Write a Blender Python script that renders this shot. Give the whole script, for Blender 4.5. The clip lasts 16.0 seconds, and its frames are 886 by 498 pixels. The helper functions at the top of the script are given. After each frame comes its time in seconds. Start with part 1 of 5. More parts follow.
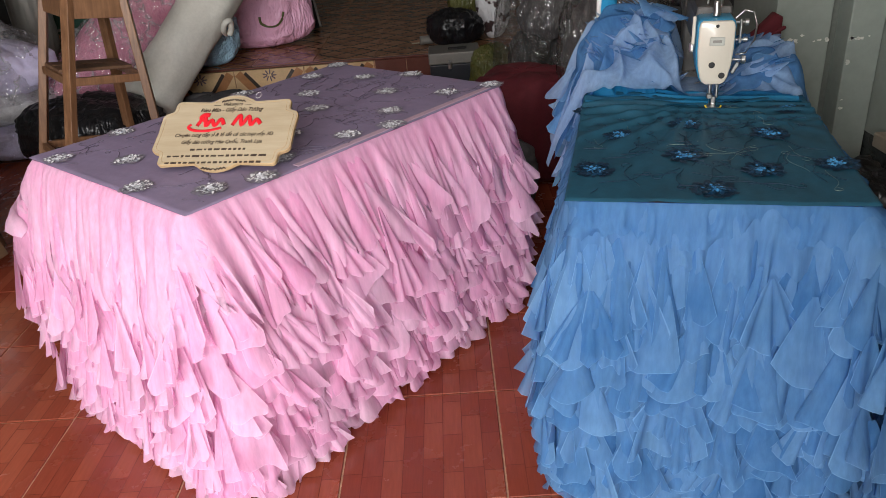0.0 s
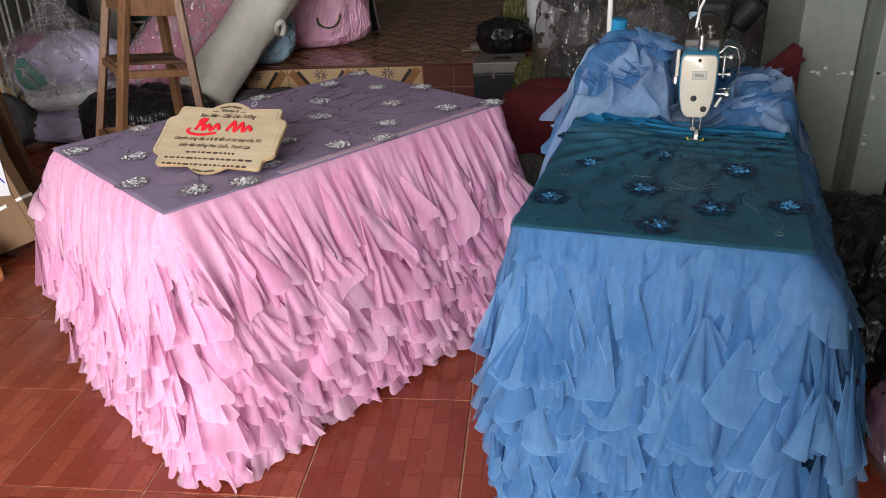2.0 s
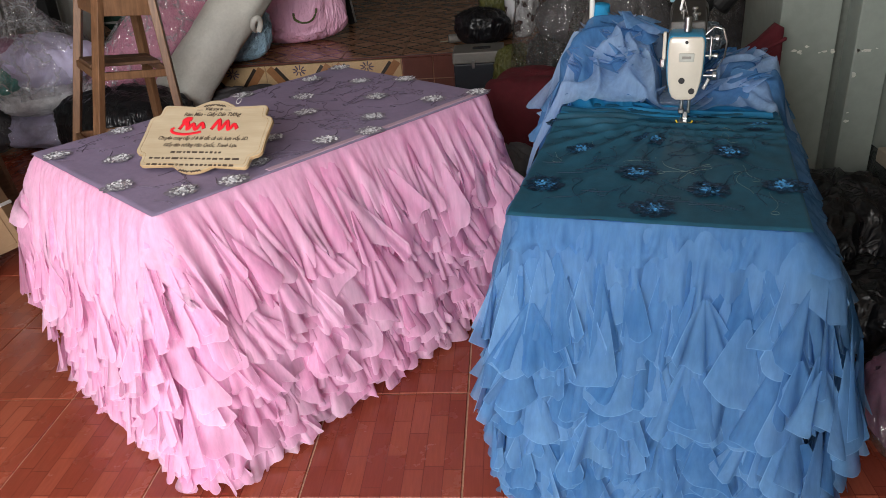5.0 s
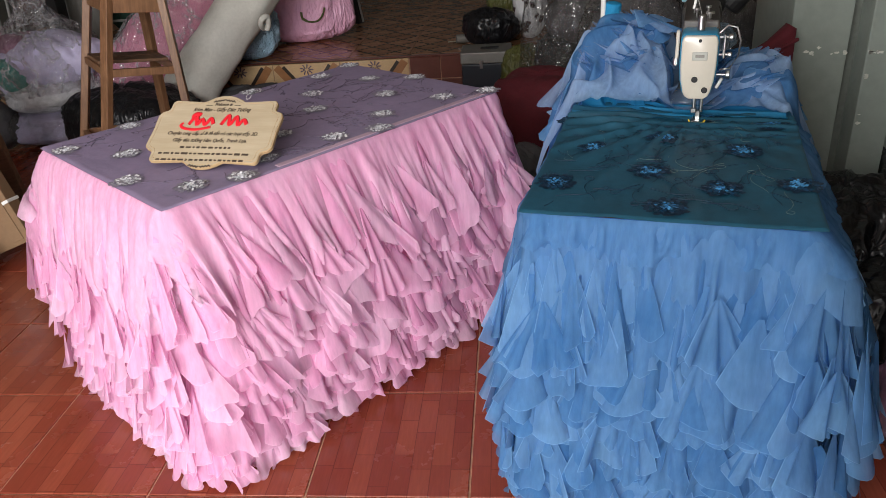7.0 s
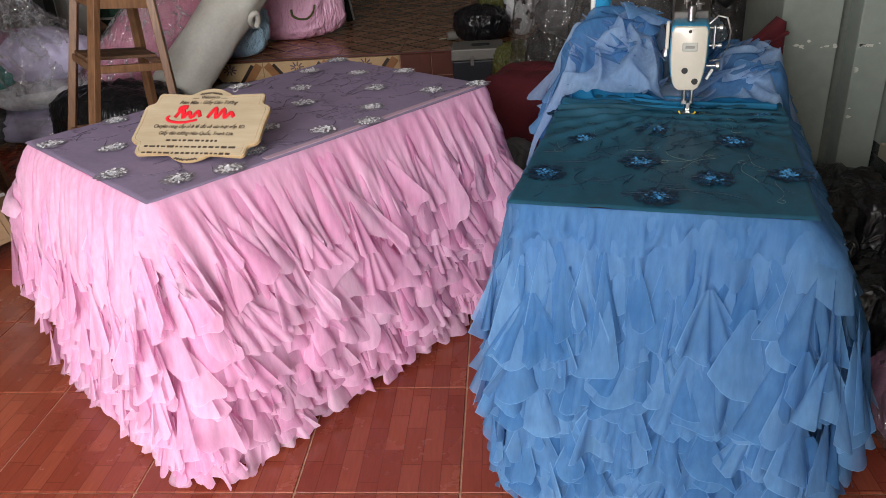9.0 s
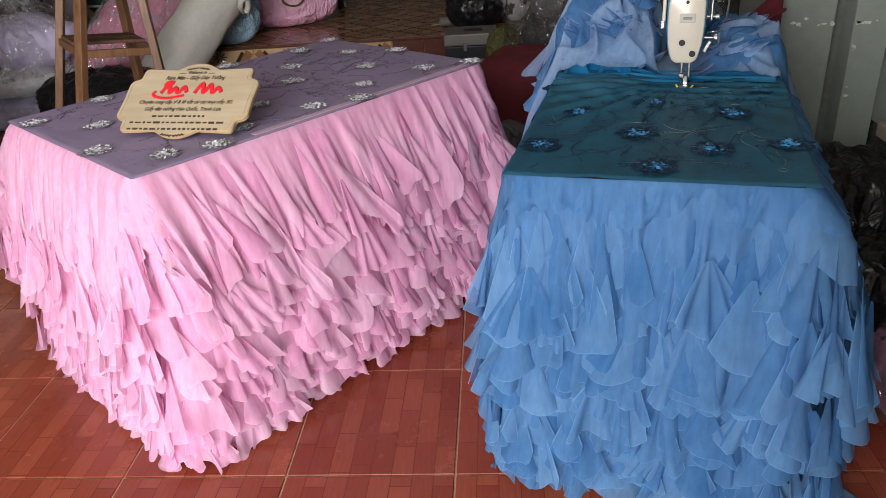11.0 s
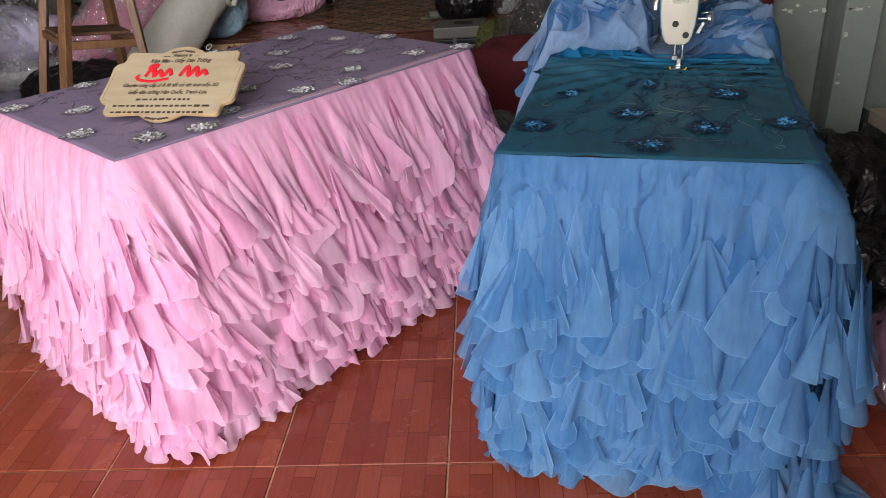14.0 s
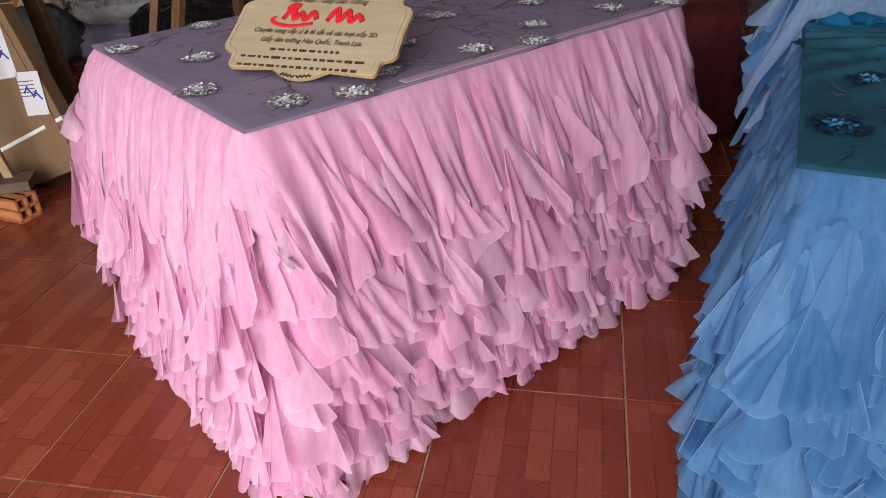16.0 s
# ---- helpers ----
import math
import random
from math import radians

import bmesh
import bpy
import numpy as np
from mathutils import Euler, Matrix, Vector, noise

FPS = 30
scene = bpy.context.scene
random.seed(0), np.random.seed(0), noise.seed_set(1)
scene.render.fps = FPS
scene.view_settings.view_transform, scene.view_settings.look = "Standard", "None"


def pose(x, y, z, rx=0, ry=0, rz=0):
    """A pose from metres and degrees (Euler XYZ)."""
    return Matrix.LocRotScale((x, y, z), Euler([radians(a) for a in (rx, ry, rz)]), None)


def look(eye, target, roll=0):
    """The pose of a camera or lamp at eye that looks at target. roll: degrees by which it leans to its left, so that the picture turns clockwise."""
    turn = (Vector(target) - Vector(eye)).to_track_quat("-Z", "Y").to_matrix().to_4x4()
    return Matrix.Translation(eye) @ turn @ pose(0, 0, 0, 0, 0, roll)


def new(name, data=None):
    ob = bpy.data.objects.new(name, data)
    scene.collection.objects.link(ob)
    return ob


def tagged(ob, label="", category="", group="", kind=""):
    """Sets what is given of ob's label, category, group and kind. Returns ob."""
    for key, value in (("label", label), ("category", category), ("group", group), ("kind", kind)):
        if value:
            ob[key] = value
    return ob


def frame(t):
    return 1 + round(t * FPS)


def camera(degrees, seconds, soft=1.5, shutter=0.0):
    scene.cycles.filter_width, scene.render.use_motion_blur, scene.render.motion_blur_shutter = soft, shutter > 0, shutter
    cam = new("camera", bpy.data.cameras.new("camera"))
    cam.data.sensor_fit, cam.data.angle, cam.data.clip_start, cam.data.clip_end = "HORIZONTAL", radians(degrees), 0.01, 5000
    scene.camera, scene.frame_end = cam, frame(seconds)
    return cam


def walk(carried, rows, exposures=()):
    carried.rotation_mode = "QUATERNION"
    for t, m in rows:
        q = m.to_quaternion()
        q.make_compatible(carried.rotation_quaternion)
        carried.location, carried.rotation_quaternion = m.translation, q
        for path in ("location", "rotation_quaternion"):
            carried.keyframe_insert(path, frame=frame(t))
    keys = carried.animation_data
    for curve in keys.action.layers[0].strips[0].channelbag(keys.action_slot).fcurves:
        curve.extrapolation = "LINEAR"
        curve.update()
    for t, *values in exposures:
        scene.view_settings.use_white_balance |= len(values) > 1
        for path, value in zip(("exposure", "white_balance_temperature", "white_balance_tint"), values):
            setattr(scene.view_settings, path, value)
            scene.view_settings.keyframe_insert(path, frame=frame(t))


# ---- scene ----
cam = camera(61.9, 16.0, soft=0.75)
METRES, EYE, TILT, LEAN, TURN = 0.972, 1.295, -26.756, 4.237, -0.494
ROWS = [
    (0.0, 0.0, 0.0, 0.0, 0.0, 0.0, 0.0),
    (0.5, 0.1306, -0.0243, 0.0135, 2.13, -0.6, -2.04),
    (1.0, 0.2145, -0.0507, 0.0304, 3.73, -0.56, -3.87),
    (1.5, 0.2411, -0.0548, 0.039, 4.93, -0.39, -4.64),
    (2.0, 0.2435, -0.0569, 0.0419, 5.43, -0.2, -4.19),
    (2.5, 0.2346, -0.0562, 0.0487, 5.27, -0.13, -3.24),
    (3.0, 0.2273, -0.0575, 0.0478, 4.77, -0.13, -2.45),
    (3.5, 0.2224, -0.0602, 0.0468, 4.23, -0.19, -2.05),
    (4.0, 0.2166, -0.058, 0.0455, 3.98, -0.39, -2.06),
    (6.5, 0.2136, -0.0309, 0.031, 4.23, -0.85, -2.12),
    (7.0, 0.2008, -0.0353, 0.0289, 4.34, -0.58, -2.54),
    (7.5, 0.1946, -0.0305, 0.0271, 4.26, -0.45, -2.78),
    (8.0, 0.1952, -0.0219, 0.0206, 4.06, -0.38, -2.74),
    (8.5, 0.2016, -0.0238, 0.016, 3.96, -0.38, -2.56),
    (9.0, 0.208, -0.0198, 0.0119, 3.78, -0.54, -2.3),
    (11.5, 0.2083, 0.0257, -0.0416, 2.91, -0.97, -1.75),
    (12.0, 0.2127, 0.0339, -0.0524, 2.15, -0.85, -1.43),
    (12.5, 0.2156, 0.0385, -0.0551, 1.66, -0.75, -1.12),
    (13.0, 0.2111, 0.036, -0.0588, 1.47, -0.67, -0.94),
    (13.5, 0.2097, 0.0409, -0.0664, 1.61, -0.76, -1.08),
    (14.0, 0.2041, 0.0456, -0.0644, 2.53, -0.95, -1.7),
    (14.5, 0.1521, 0.0862, -0.053, 4.07, -1.37, -2.26),
    (15.0, 0.0347, 0.1813, -0.0216, 5.29, -2.26, -2.73),
    (15.5, -0.0463, 0.2981, 0.0015, 6.87, -3.68, -4.08),
    (16.0, -0.0521, 0.4472, 0.0206, 8.88, -4.78, -6.36),
]
walk(cam, [(t, pose(0, 0, EYE, TILT, LEAN, TURN) @ pose(METRES * x, METRES * y, METRES * z, 90 + pitch, roll, yaw)) for t, x, y, z, yaw, pitch, roll in ROWS],
     exposures=((0.0, 0.0), (11.3, 0.0), (14.0, -0.05), (16.0, -0.3)))

# ---- light ----
world = bpy.data.worlds.new("sky")
scene.world = world
world.use_nodes = True
wn = world.node_tree
sky = wn.nodes.new("ShaderNodeTexSky")
sky.sky_type, sky.sun_disc, sky.sun_elevation, sky.sun_rotation = "NISHITA", False, radians(48), radians(200)
wn.links.new(sky.outputs[0], wn.nodes["Background"].inputs[0])
wn.nodes["Background"].inputs[1].default_value = 0.15


def area_light(name, eye, target, size_x, size_y, watts, colour):
    data = bpy.data.lights.new(name, "AREA")
    data.shape, data.size, data.size_y, data.energy, data.color = "RECTANGLE", size_x, size_y, watts, colour
    ob = new(name, data)
    ob.matrix_world = look(eye, target)
    return ob


# daylight that comes in through the open shop front
area_light("shopfront_daylight", (-0.6, -2.3, 1.6), (-0.2, 2.0, 0.5), 3.0, 2.4, 314, (1.0, 0.97, 0.95))
sun_data = bpy.data.lights.new("sun", "SUN")
sun_data.energy, sun_data.angle, sun_data.color = 1.0, radians(12), (1.0, 0.95, 0.88)
new("sun", sun_data).matrix_world = look((-4, -6, 9), (-4, -5.2, 0))

# ---- materials ----
def material(name):
    m = bpy.data.materials.new(name)
    m.use_nodes = True
    nt = m.node_tree
    return m, nt, nt.nodes["Principled BSDF"]


def ramp(nt, source, stops):
    r = nt.nodes.new("ShaderNodeValToRGB")
    while len(r.color_ramp.elements) < len(stops):
        r.color_ramp.elements.new(0.5)
    for e, (p, c) in zip(r.color_ramp.elements, stops):
        e.position, e.color = p, (*c, 1)
    nt.links.new(source, r.inputs[0])
    return r.outputs[0]


def noise_tex(nt, scale, detail=5, rough=0.6, stretch=None, coords="Object"):
    co = nt.nodes.new("ShaderNodeTexCoord")
    src = co.outputs[coords]
    if stretch:
        mp = nt.nodes.new("ShaderNodeMapping")
        mp.inputs["Scale"].default_value = stretch
        nt.links.new(src, mp.inputs[0])
        src = mp.outputs[0]
    n = nt.nodes.new("ShaderNodeTexNoise")
    n.inputs["Scale"].default_value, n.inputs["Detail"].default_value, n.inputs["Roughness"].default_value = scale, detail, rough
    nt.links.new(src, n.inputs[0])
    return n.outputs[0]


def mix_col(nt, a, b, fac, mode="MIX"):
    m = nt.nodes.new("ShaderNodeMix")
    m.data_type, m.blend_type = "RGBA", mode
    for val, slot in ((fac, m.inputs[0]), (a, m.inputs[6]), (b, m.inputs[7])):
        if isinstance(val, (int, float)):
            slot.default_value = val
        elif isinstance(val, tuple):
            slot.default_value = (*val, 1)
        else:
            nt.links.new(val, slot)
    return m.outputs[2]


def bump(nt, height, strength, distance=0.002):
    b = nt.nodes.new("ShaderNodeBump")
    b.inputs["Strength"].default_value, b.inputs["Distance"].default_value = strength, distance
    nt.links.new(height, b.inputs["Height"])
    return b.outputs[0]


def plain(name, colour, rough=0.6, metal=0.0, vary=0.25, scale=14, relief=0.3, coat=0.0, stretch=None, distance=0.002):
    """A surface whose colour drifts at two scales, with a fine relief."""
    m, nt, p = material(name)
    coarse = noise_tex(nt, scale, 4, 0.6, stretch)
    fine = noise_tex(nt, scale * 9, 3, 0.6, stretch)
    dark = tuple(c * (1 - vary) for c in colour)
    light = tuple(min(1, c * (1 + vary * 0.6)) for c in colour)
    col = mix_col(nt, ramp(nt, coarse, ((0.3, dark), (0.7, light))), ramp(nt, fine, ((0.3, dark), (0.7, light))), 0.4)
    nt.links.new(col, p.inputs["Base Color"])
    p.inputs["Roughness"].default_value, p.inputs["Metallic"].default_value = rough, metal
    p.inputs["Coat Weight"].default_value = coat
    if relief:
        nt.links.new(bump(nt, fine, relief, distance), p.inputs["Normal"])
    return m


def ridges(nt, scale):
    """Thin sharp creases that run into one another, at two sizes."""
    total = None
    for k, weight in ((1.0, 1.0), (2.3, 0.5)):
        n = noise_tex(nt, scale * k, 2, 0.5, (1, 1, 0.45))
        n.node.inputs["Distortion"].default_value = 1.2
        off, fold, size = (nt.nodes.new("ShaderNodeMath") for _ in range(3))
        off.operation, fold.operation, size.operation = "SUBTRACT", "ABSOLUTE", "MULTIPLY"
        off.inputs[1].default_value, size.inputs[1].default_value = 0.5, -weight
        nt.links.new(n, off.inputs[0])
        nt.links.new(off.outputs[0], fold.inputs[0])
        nt.links.new(fold.outputs[0], size.inputs[0])
        if total is None:
            total = size.outputs[0]
        else:
            add = nt.nodes.new("ShaderNodeMath")
            nt.links.new(total, add.inputs[0])
            nt.links.new(size.outputs[0], add.inputs[1])
            total = add.outputs[0]
    return total


def plastic(name, colour, rough=0.25, vary=0.2, scale=11, depth=0.03):
    """Crumpled plastic sheet with sharp creases."""
    m, nt, p = material(name)
    dark, light = tuple(c * (1 - vary) for c in colour), tuple(min(1, c * (1 + vary * 0.5)) for c in colour)
    nt.links.new(ramp(nt, noise_tex(nt, scale * 0.6, 4), ((0.3, dark), (0.7, light))), p.inputs["Base Color"])
    p.inputs["Roughness"].default_value = rough
    nt.links.new(bump(nt, ridges(nt, scale), 0.9, depth * 2), p.inputs["Normal"])
    return m


def tulle(name, colour, deep, cover):
    """Sheer net cloth: part of the light goes straight through, part is scattered on both sides."""
    m, nt, p = material(name)
    nt.nodes.remove(p)
    out = nt.nodes["Material Output"]
    geo = nt.nodes.new("ShaderNodeNewGeometry")
    info, both, part_of = nt.nodes.new("ShaderNodeObjectInfo"), nt.nodes.new("ShaderNodeMath"), nt.nodes.new("ShaderNodeMath")
    both.operation, part_of.operation = "ADD", "FRACT"
    nt.links.new(info.outputs["Random"], both.inputs[0])
    nt.links.new(geo.outputs["Random Per Island"], both.inputs[1])
    nt.links.new(both.outputs[0], part_of.inputs[0])
    tone = mix_col(nt, ramp(nt, part_of.outputs[0], ((0.15, deep), (0.85, colour))),
                   ramp(nt, noise_tex(nt, 9, 3), ((0.35, deep), (0.65, colour))), 0.35)
    dif, tra, clear = (nt.nodes.new("ShaderNodeBsdf" + k) for k in ("Diffuse", "Translucent", "Transparent"))
    gather = noise_tex(nt, 85, 3, 0.6, (1, 1, 0.07))
    tone = mix_col(nt, tone, ramp(nt, gather, ((0.3, (0.91, 0.90, 0.92)), (0.7, (1.0, 1.0, 1.0)))), 1.0, "MULTIPLY")
    nt.links.new(tone, dif.inputs[0])
    nt.links.new(tone, tra.inputs[0])
    weave = bump(nt, gather, 0.3, 0.003)
    nt.links.new(weave, dif.inputs["Normal"])
    body, full = nt.nodes.new("ShaderNodeMixShader"), nt.nodes.new("ShaderNodeMixShader")
    body.inputs[0].default_value = 0.47
    nt.links.new(dif.outputs[0], body.inputs[1])
    nt.links.new(tra.outputs[0], body.inputs[2])
    dens = nt.nodes.new("ShaderNodeMapRange")
    dens.inputs[3].default_value, dens.inputs[4].default_value = cover - 0.12, min(1.0, cover + 0.12)
    nt.links.new(gather, dens.inputs[0])
    nt.links.new(dens.outputs[0], full.inputs[0])
    nt.links.new(clear.outputs[0], full.inputs[1])
    nt.links.new(body.outputs[0], full.inputs[2])
    nt.links.new(full.outputs[0], out.inputs[0])
    return m


def film(name, tint, cover, shine):
    """Thin clear plastic film, crumpled: mostly see-through, a little haze, sharp glints on its creases, and painted
    pale lines that add to the glints.
    """
    m, nt, p = material(name)
    nt.nodes.remove(p)
    out = nt.nodes["Material Output"]
    crease = bump(nt, ridges(nt, 8), 1.0, 0.09)
    haze, glint, clear = (nt.nodes.new("ShaderNodeBsdf" + k) for k in ("Diffuse", "Glossy", "Transparent"))
    haze.inputs[0].default_value = (*tint, 1)
    glint.inputs["Roughness"].default_value = 0.14
    for n in (haze, glint):
        nt.links.new(crease, n.inputs["Normal"])
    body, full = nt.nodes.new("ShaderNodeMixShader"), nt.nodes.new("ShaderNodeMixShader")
    # thicker haze along noise lines, painted in as extra highlights on folds
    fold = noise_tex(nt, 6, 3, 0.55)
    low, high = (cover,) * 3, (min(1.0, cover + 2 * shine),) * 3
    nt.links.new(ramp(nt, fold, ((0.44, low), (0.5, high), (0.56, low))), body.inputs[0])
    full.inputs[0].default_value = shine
    nt.links.new(clear.outputs[0], body.inputs[1])
    nt.links.new(haze.outputs[0], body.inputs[2])
    nt.links.new(body.outputs[0], full.inputs[1])
    nt.links.new(glint.outputs[0], full.inputs[2])
    nt.links.new(full.outputs[0], out.inputs[0])
    return m


def wood(name, dark, light, rough=0.5, along="z"):
    m, nt, p = material(name)
    st = {"x": (1.2, 14, 14), "y": (14, 1.2, 14), "z": (14, 14, 1.2)}[along]
    grain = noise_tex(nt, 5, 7, 0.65, st)
    blot = noise_tex(nt, 6, 4)
    col = mix_col(nt, ramp(nt, grain, ((0.32, dark), (0.68, light))), ramp(nt, blot, ((0.35, dark), (0.65, light))), 0.35)
    nt.links.new(col, p.inputs["Base Color"])
    p.inputs["Roughness"].default_value = rough
    nt.links.new(bump(nt, grain, 0.35), p.inputs["Normal"])
    return m


def parquet_tile():
    """Glazed floor tile with a print of short red-brown boards, laid staggered."""
    m, nt, p = material("red_parquet_tile")
    co, mp, br = nt.nodes.new("ShaderNodeTexCoord"), nt.nodes.new("ShaderNodeMapping"), nt.nodes.new("ShaderNodeTexBrick")
    mp.inputs["Rotation"].default_value = (0, 0, radians(90))
    mp.inputs["Location"].default_value = (0.03, 0.2, 0)
    nt.links.new(co.outputs["Object"], mp.inputs[0])
    nt.links.new(mp.outputs[0], br.inputs[0])
    br.offset, br.offset_frequency, br.squash, br.squash_frequency = 0.37, 2, 1.45, 3
    for key, val in (("Scale", 1.0), ("Mortar Size", 0.0011), ("Mortar Smooth", 0.1), ("Brick Width", 0.135), ("Row Height", 0.05), ("Bias", -0.1)):
        br.inputs[key].default_value = val
    br.inputs["Color1"].default_value = (0.26, 0.053, 0.028, 1)
    br.inputs["Color2"].default_value = (0.365, 0.094, 0.05, 1)
    br.inputs["Mortar"].default_value = (0.17, 0.034, 0.018, 1)
    grain = noise_tex(nt, 9, 6, 0.65, (16, 1.4, 1))
    col = mix_col(nt, br.outputs[0], ramp(nt, grain, ((0.3, (0.55, 0.5, 0.5)), (0.7, (1.0, 1.0, 1.0)))), 0.45, "MULTIPLY")
    info = nt.nodes.new("ShaderNodeObjectInfo")
    col = mix_col(nt, col, ramp(nt, info.outputs["Random"], ((0, (0.86, 0.84, 0.84)), (1, (1, 1, 1)))), 1.0, "MULTIPLY")
    nt.links.new(col, p.inputs["Base Color"])
    dirt = noise_tex(nt, 7, 5, 0.6, None, "Object")
    nt.links.new(ramp(nt, dirt, ((0.3, (0.16,) * 3), (0.75, (0.34,) * 3))), p.inputs["Roughness"])
    nt.links.new(bump(nt, grain, 0.06), p.inputs["Normal"])
    p.inputs["Specular IOR Level"].default_value = 0.5
    return m


def diamond_tile():
    """Glossy brown tile of the raised floor, with dark crossing bands."""
    m, nt, p = material("brown_diamond_tile")
    co, sep = nt.nodes.new("ShaderNodeTexCoord"), nt.nodes.new("ShaderNodeSeparateXYZ")
    nt.links.new(co.outputs["Object"], sep.inputs[0])

    def maths(op, a, b=None):
        n = nt.nodes.new("ShaderNodeMath")
        n.operation = op
        for slot, val in zip(n.inputs, (a, b)):
            if val is None:
                continue
            if isinstance(val, (int, float)):
                slot.default_value = val
            else:
                nt.links.new(val, slot)
        return n.outputs[0]
    ax, ay = maths("ABSOLUTE", sep.outputs[0]), maths("ABSOLUTE", sep.outputs[1])
    cross = maths("LESS_THAN", maths("ABSOLUTE", maths("SUBTRACT", ax, ay)), 0.009)
    ring = maths("LESS_THAN", maths("ABSOLUTE", maths("SUBTRACT", maths("ADD", ax, ay), 0.186)), 0.012)
    tone = ramp(nt, noise_tex(nt, 8, 6), ((0.3, (0.30, 0.15, 0.085)), (0.7, (0.52, 0.28, 0.17))))
    inside = maths("LESS_THAN", maths("ADD", ax, ay), 0.186)
    tone = mix_col(nt, tone, mix_col(nt, tone, (0.86, 0.82, 0.80), 1.0, "MULTIPLY"), inside)
    col = mix_col(nt, tone, (0.035, 0.014, 0.009), maths("MAXIMUM", cross, ring))
    nt.links.new(col, p.inputs["Base Color"])
    p.inputs["Roughness"].default_value, p.inputs["Specular IOR Level"].default_value = 0.16, 0.35
    return m


TILE = parquet_tile()
DIAMOND = diamond_tile()
GROUT = plain("tile_grout", (0.46, 0.26, 0.165), 0.9, vary=0.4, scale=40)
WALL = plain("pale_green_wall_paint", (0.255, 0.288, 0.257), 0.75, vary=0.16, scale=3, relief=0.5)
GROOVE_SHADE = plain("groove_shade_paint", (0.14, 0.155, 0.135), 0.8, vary=0.3, scale=5)
CHIPPED = plain("bare_plaster_chip", (0.66, 0.66, 0.6), 0.9, vary=0.3, scale=60)
CEIL = plain("ceiling_paint", (0.62, 0.62, 0.58), 0.85, vary=0.1, scale=2)
# dimness put into the wall colour, so that the tiles reflect dark
DIMMED_WALL = plain("dimmed_wall_paint", (0.13, 0.13, 0.115), 0.85, vary=0.25, scale=2)
MARBLE = plain("dark_marble", (0.045, 0.05, 0.048), 0.25, vary=0.75, scale=11, relief=0)
RED_TILE = plain("red_brown_riser_tile", (0.13, 0.04, 0.028), 0.3, vary=0.25, scale=12, relief=0.1)
CREAM_TILE = plain("cream_riser_tile", (0.58, 0.40, 0.22), 0.3, vary=0.2, scale=12, relief=0.1)
ORANGE_TILE = plain("orange_riser_inlay", (0.33, 0.15, 0.06), 0.3, vary=0.25, scale=20, relief=0.1)
BLACK_TILE = plain("black_riser_inlay", (0.03, 0.02, 0.015), 0.3, vary=0.4, scale=40, relief=0.1)

PINK_TULLE = tulle("pink_tulle", (0.96, 0.69, 0.855), (0.94, 0.50, 0.74), 0.74)
BLUE_TULLE = tulle("blue_tulle", (0.235, 0.465, 0.75), (0.09, 0.27, 0.56), 0.68)
LILAC_TULLE = tulle("lilac_blue_tulle", (0.50, 0.70, 0.96), (0.28, 0.48, 0.78), 0.60)
# denser edges; pink and blue are painted paler, as edge highlights
EDGE_TULLE = {PINK_TULLE: tulle("pink_tulle_lit_edge", (0.96, 0.74, 0.88), (0.94, 0.62, 0.80), 0.82), BLUE_TULLE: tulle("blue_tulle_lit_edge", (0.28, 0.53, 0.79), (0.16, 0.37, 0.66), 0.80),
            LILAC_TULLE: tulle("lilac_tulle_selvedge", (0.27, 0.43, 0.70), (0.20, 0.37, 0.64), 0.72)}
PINK_LINING = plain("pink_lining", (0.90, 0.42, 0.66), 0.8, vary=0.12, scale=10)
# lining coloured dark, to deepen the shade between the blue ruffles
BLUE_GAP_LINING = plain("gap_shade_blue_lining", (0.03, 0.14, 0.38), 0.7, vary=0.2, scale=10)
MAUVE = plain("mauve_organza", (0.27, 0.215, 0.335), 0.6, vary=0.16, scale=6, relief=0.35)
PALE_PINK = plain("pale_pink_hem", (0.52, 0.36, 0.45), 0.7, vary=0.12, scale=12)
TEAL = plain("teal_organza", (0.011, 0.085, 0.142), 0.58, vary=0.34, scale=5, relief=0.35)
SATIN = plain("bright_blue_satin", (0.012, 0.16, 0.32), 0.4, vary=0.3, scale=6, relief=0.2)
DARK_THREAD = plain("dark_thread", (0.12, 0.095, 0.14), 0.7, vary=0.3, scale=60)
NAVY_THREAD = plain("navy_thread", (0.004, 0.025, 0.06), 0.6, vary=0.4, scale=60)
GREY_THREAD = plain("grey_thread", (0.27, 0.24, 0.30), 0.6, vary=0.3, scale=60)
GREY_SEQUIN = plain("grey_sequin", (0.36, 0.35, 0.40), 0.3, 0.4, vary=0.4, scale=90)
WHITE_SEQUIN = plain("white_sequin", (0.76, 0.76, 0.80), 0.35, 0.05, vary=0.35, scale=90)
BLUE_SEQUIN = plain("light_blue_sequin", (0.08, 0.34, 0.66), 0.35, 0.1, vary=0.5, scale=90)
DARK_SEQUIN = plain("dark_blue_sequin", (0.01, 0.07, 0.16), 0.3, 0.3, vary=0.5, scale=90)

STOOL_WOOD = wood("varnished_stool_wood", (0.11, 0.05, 0.024), (0.29, 0.15, 0.075), 0.45)
STOOL_TOP = wood("worn_stool_board", (0.07, 0.035, 0.02), (0.19, 0.10, 0.055), 0.55, "x")
PLY = wood("pale_plywood", (0.33, 0.26, 0.165), (0.43, 0.355, 0.245), 0.55, "x")
PLY_EDGE = wood("plywood_edge", (0.30, 0.20, 0.10), (0.50, 0.35, 0.19), 0.7, "x")
RED_PAINT = plain("red_letter_paint", (0.70, 0.012, 0.025), 0.4, vary=0.12, scale=30, relief=0.1)
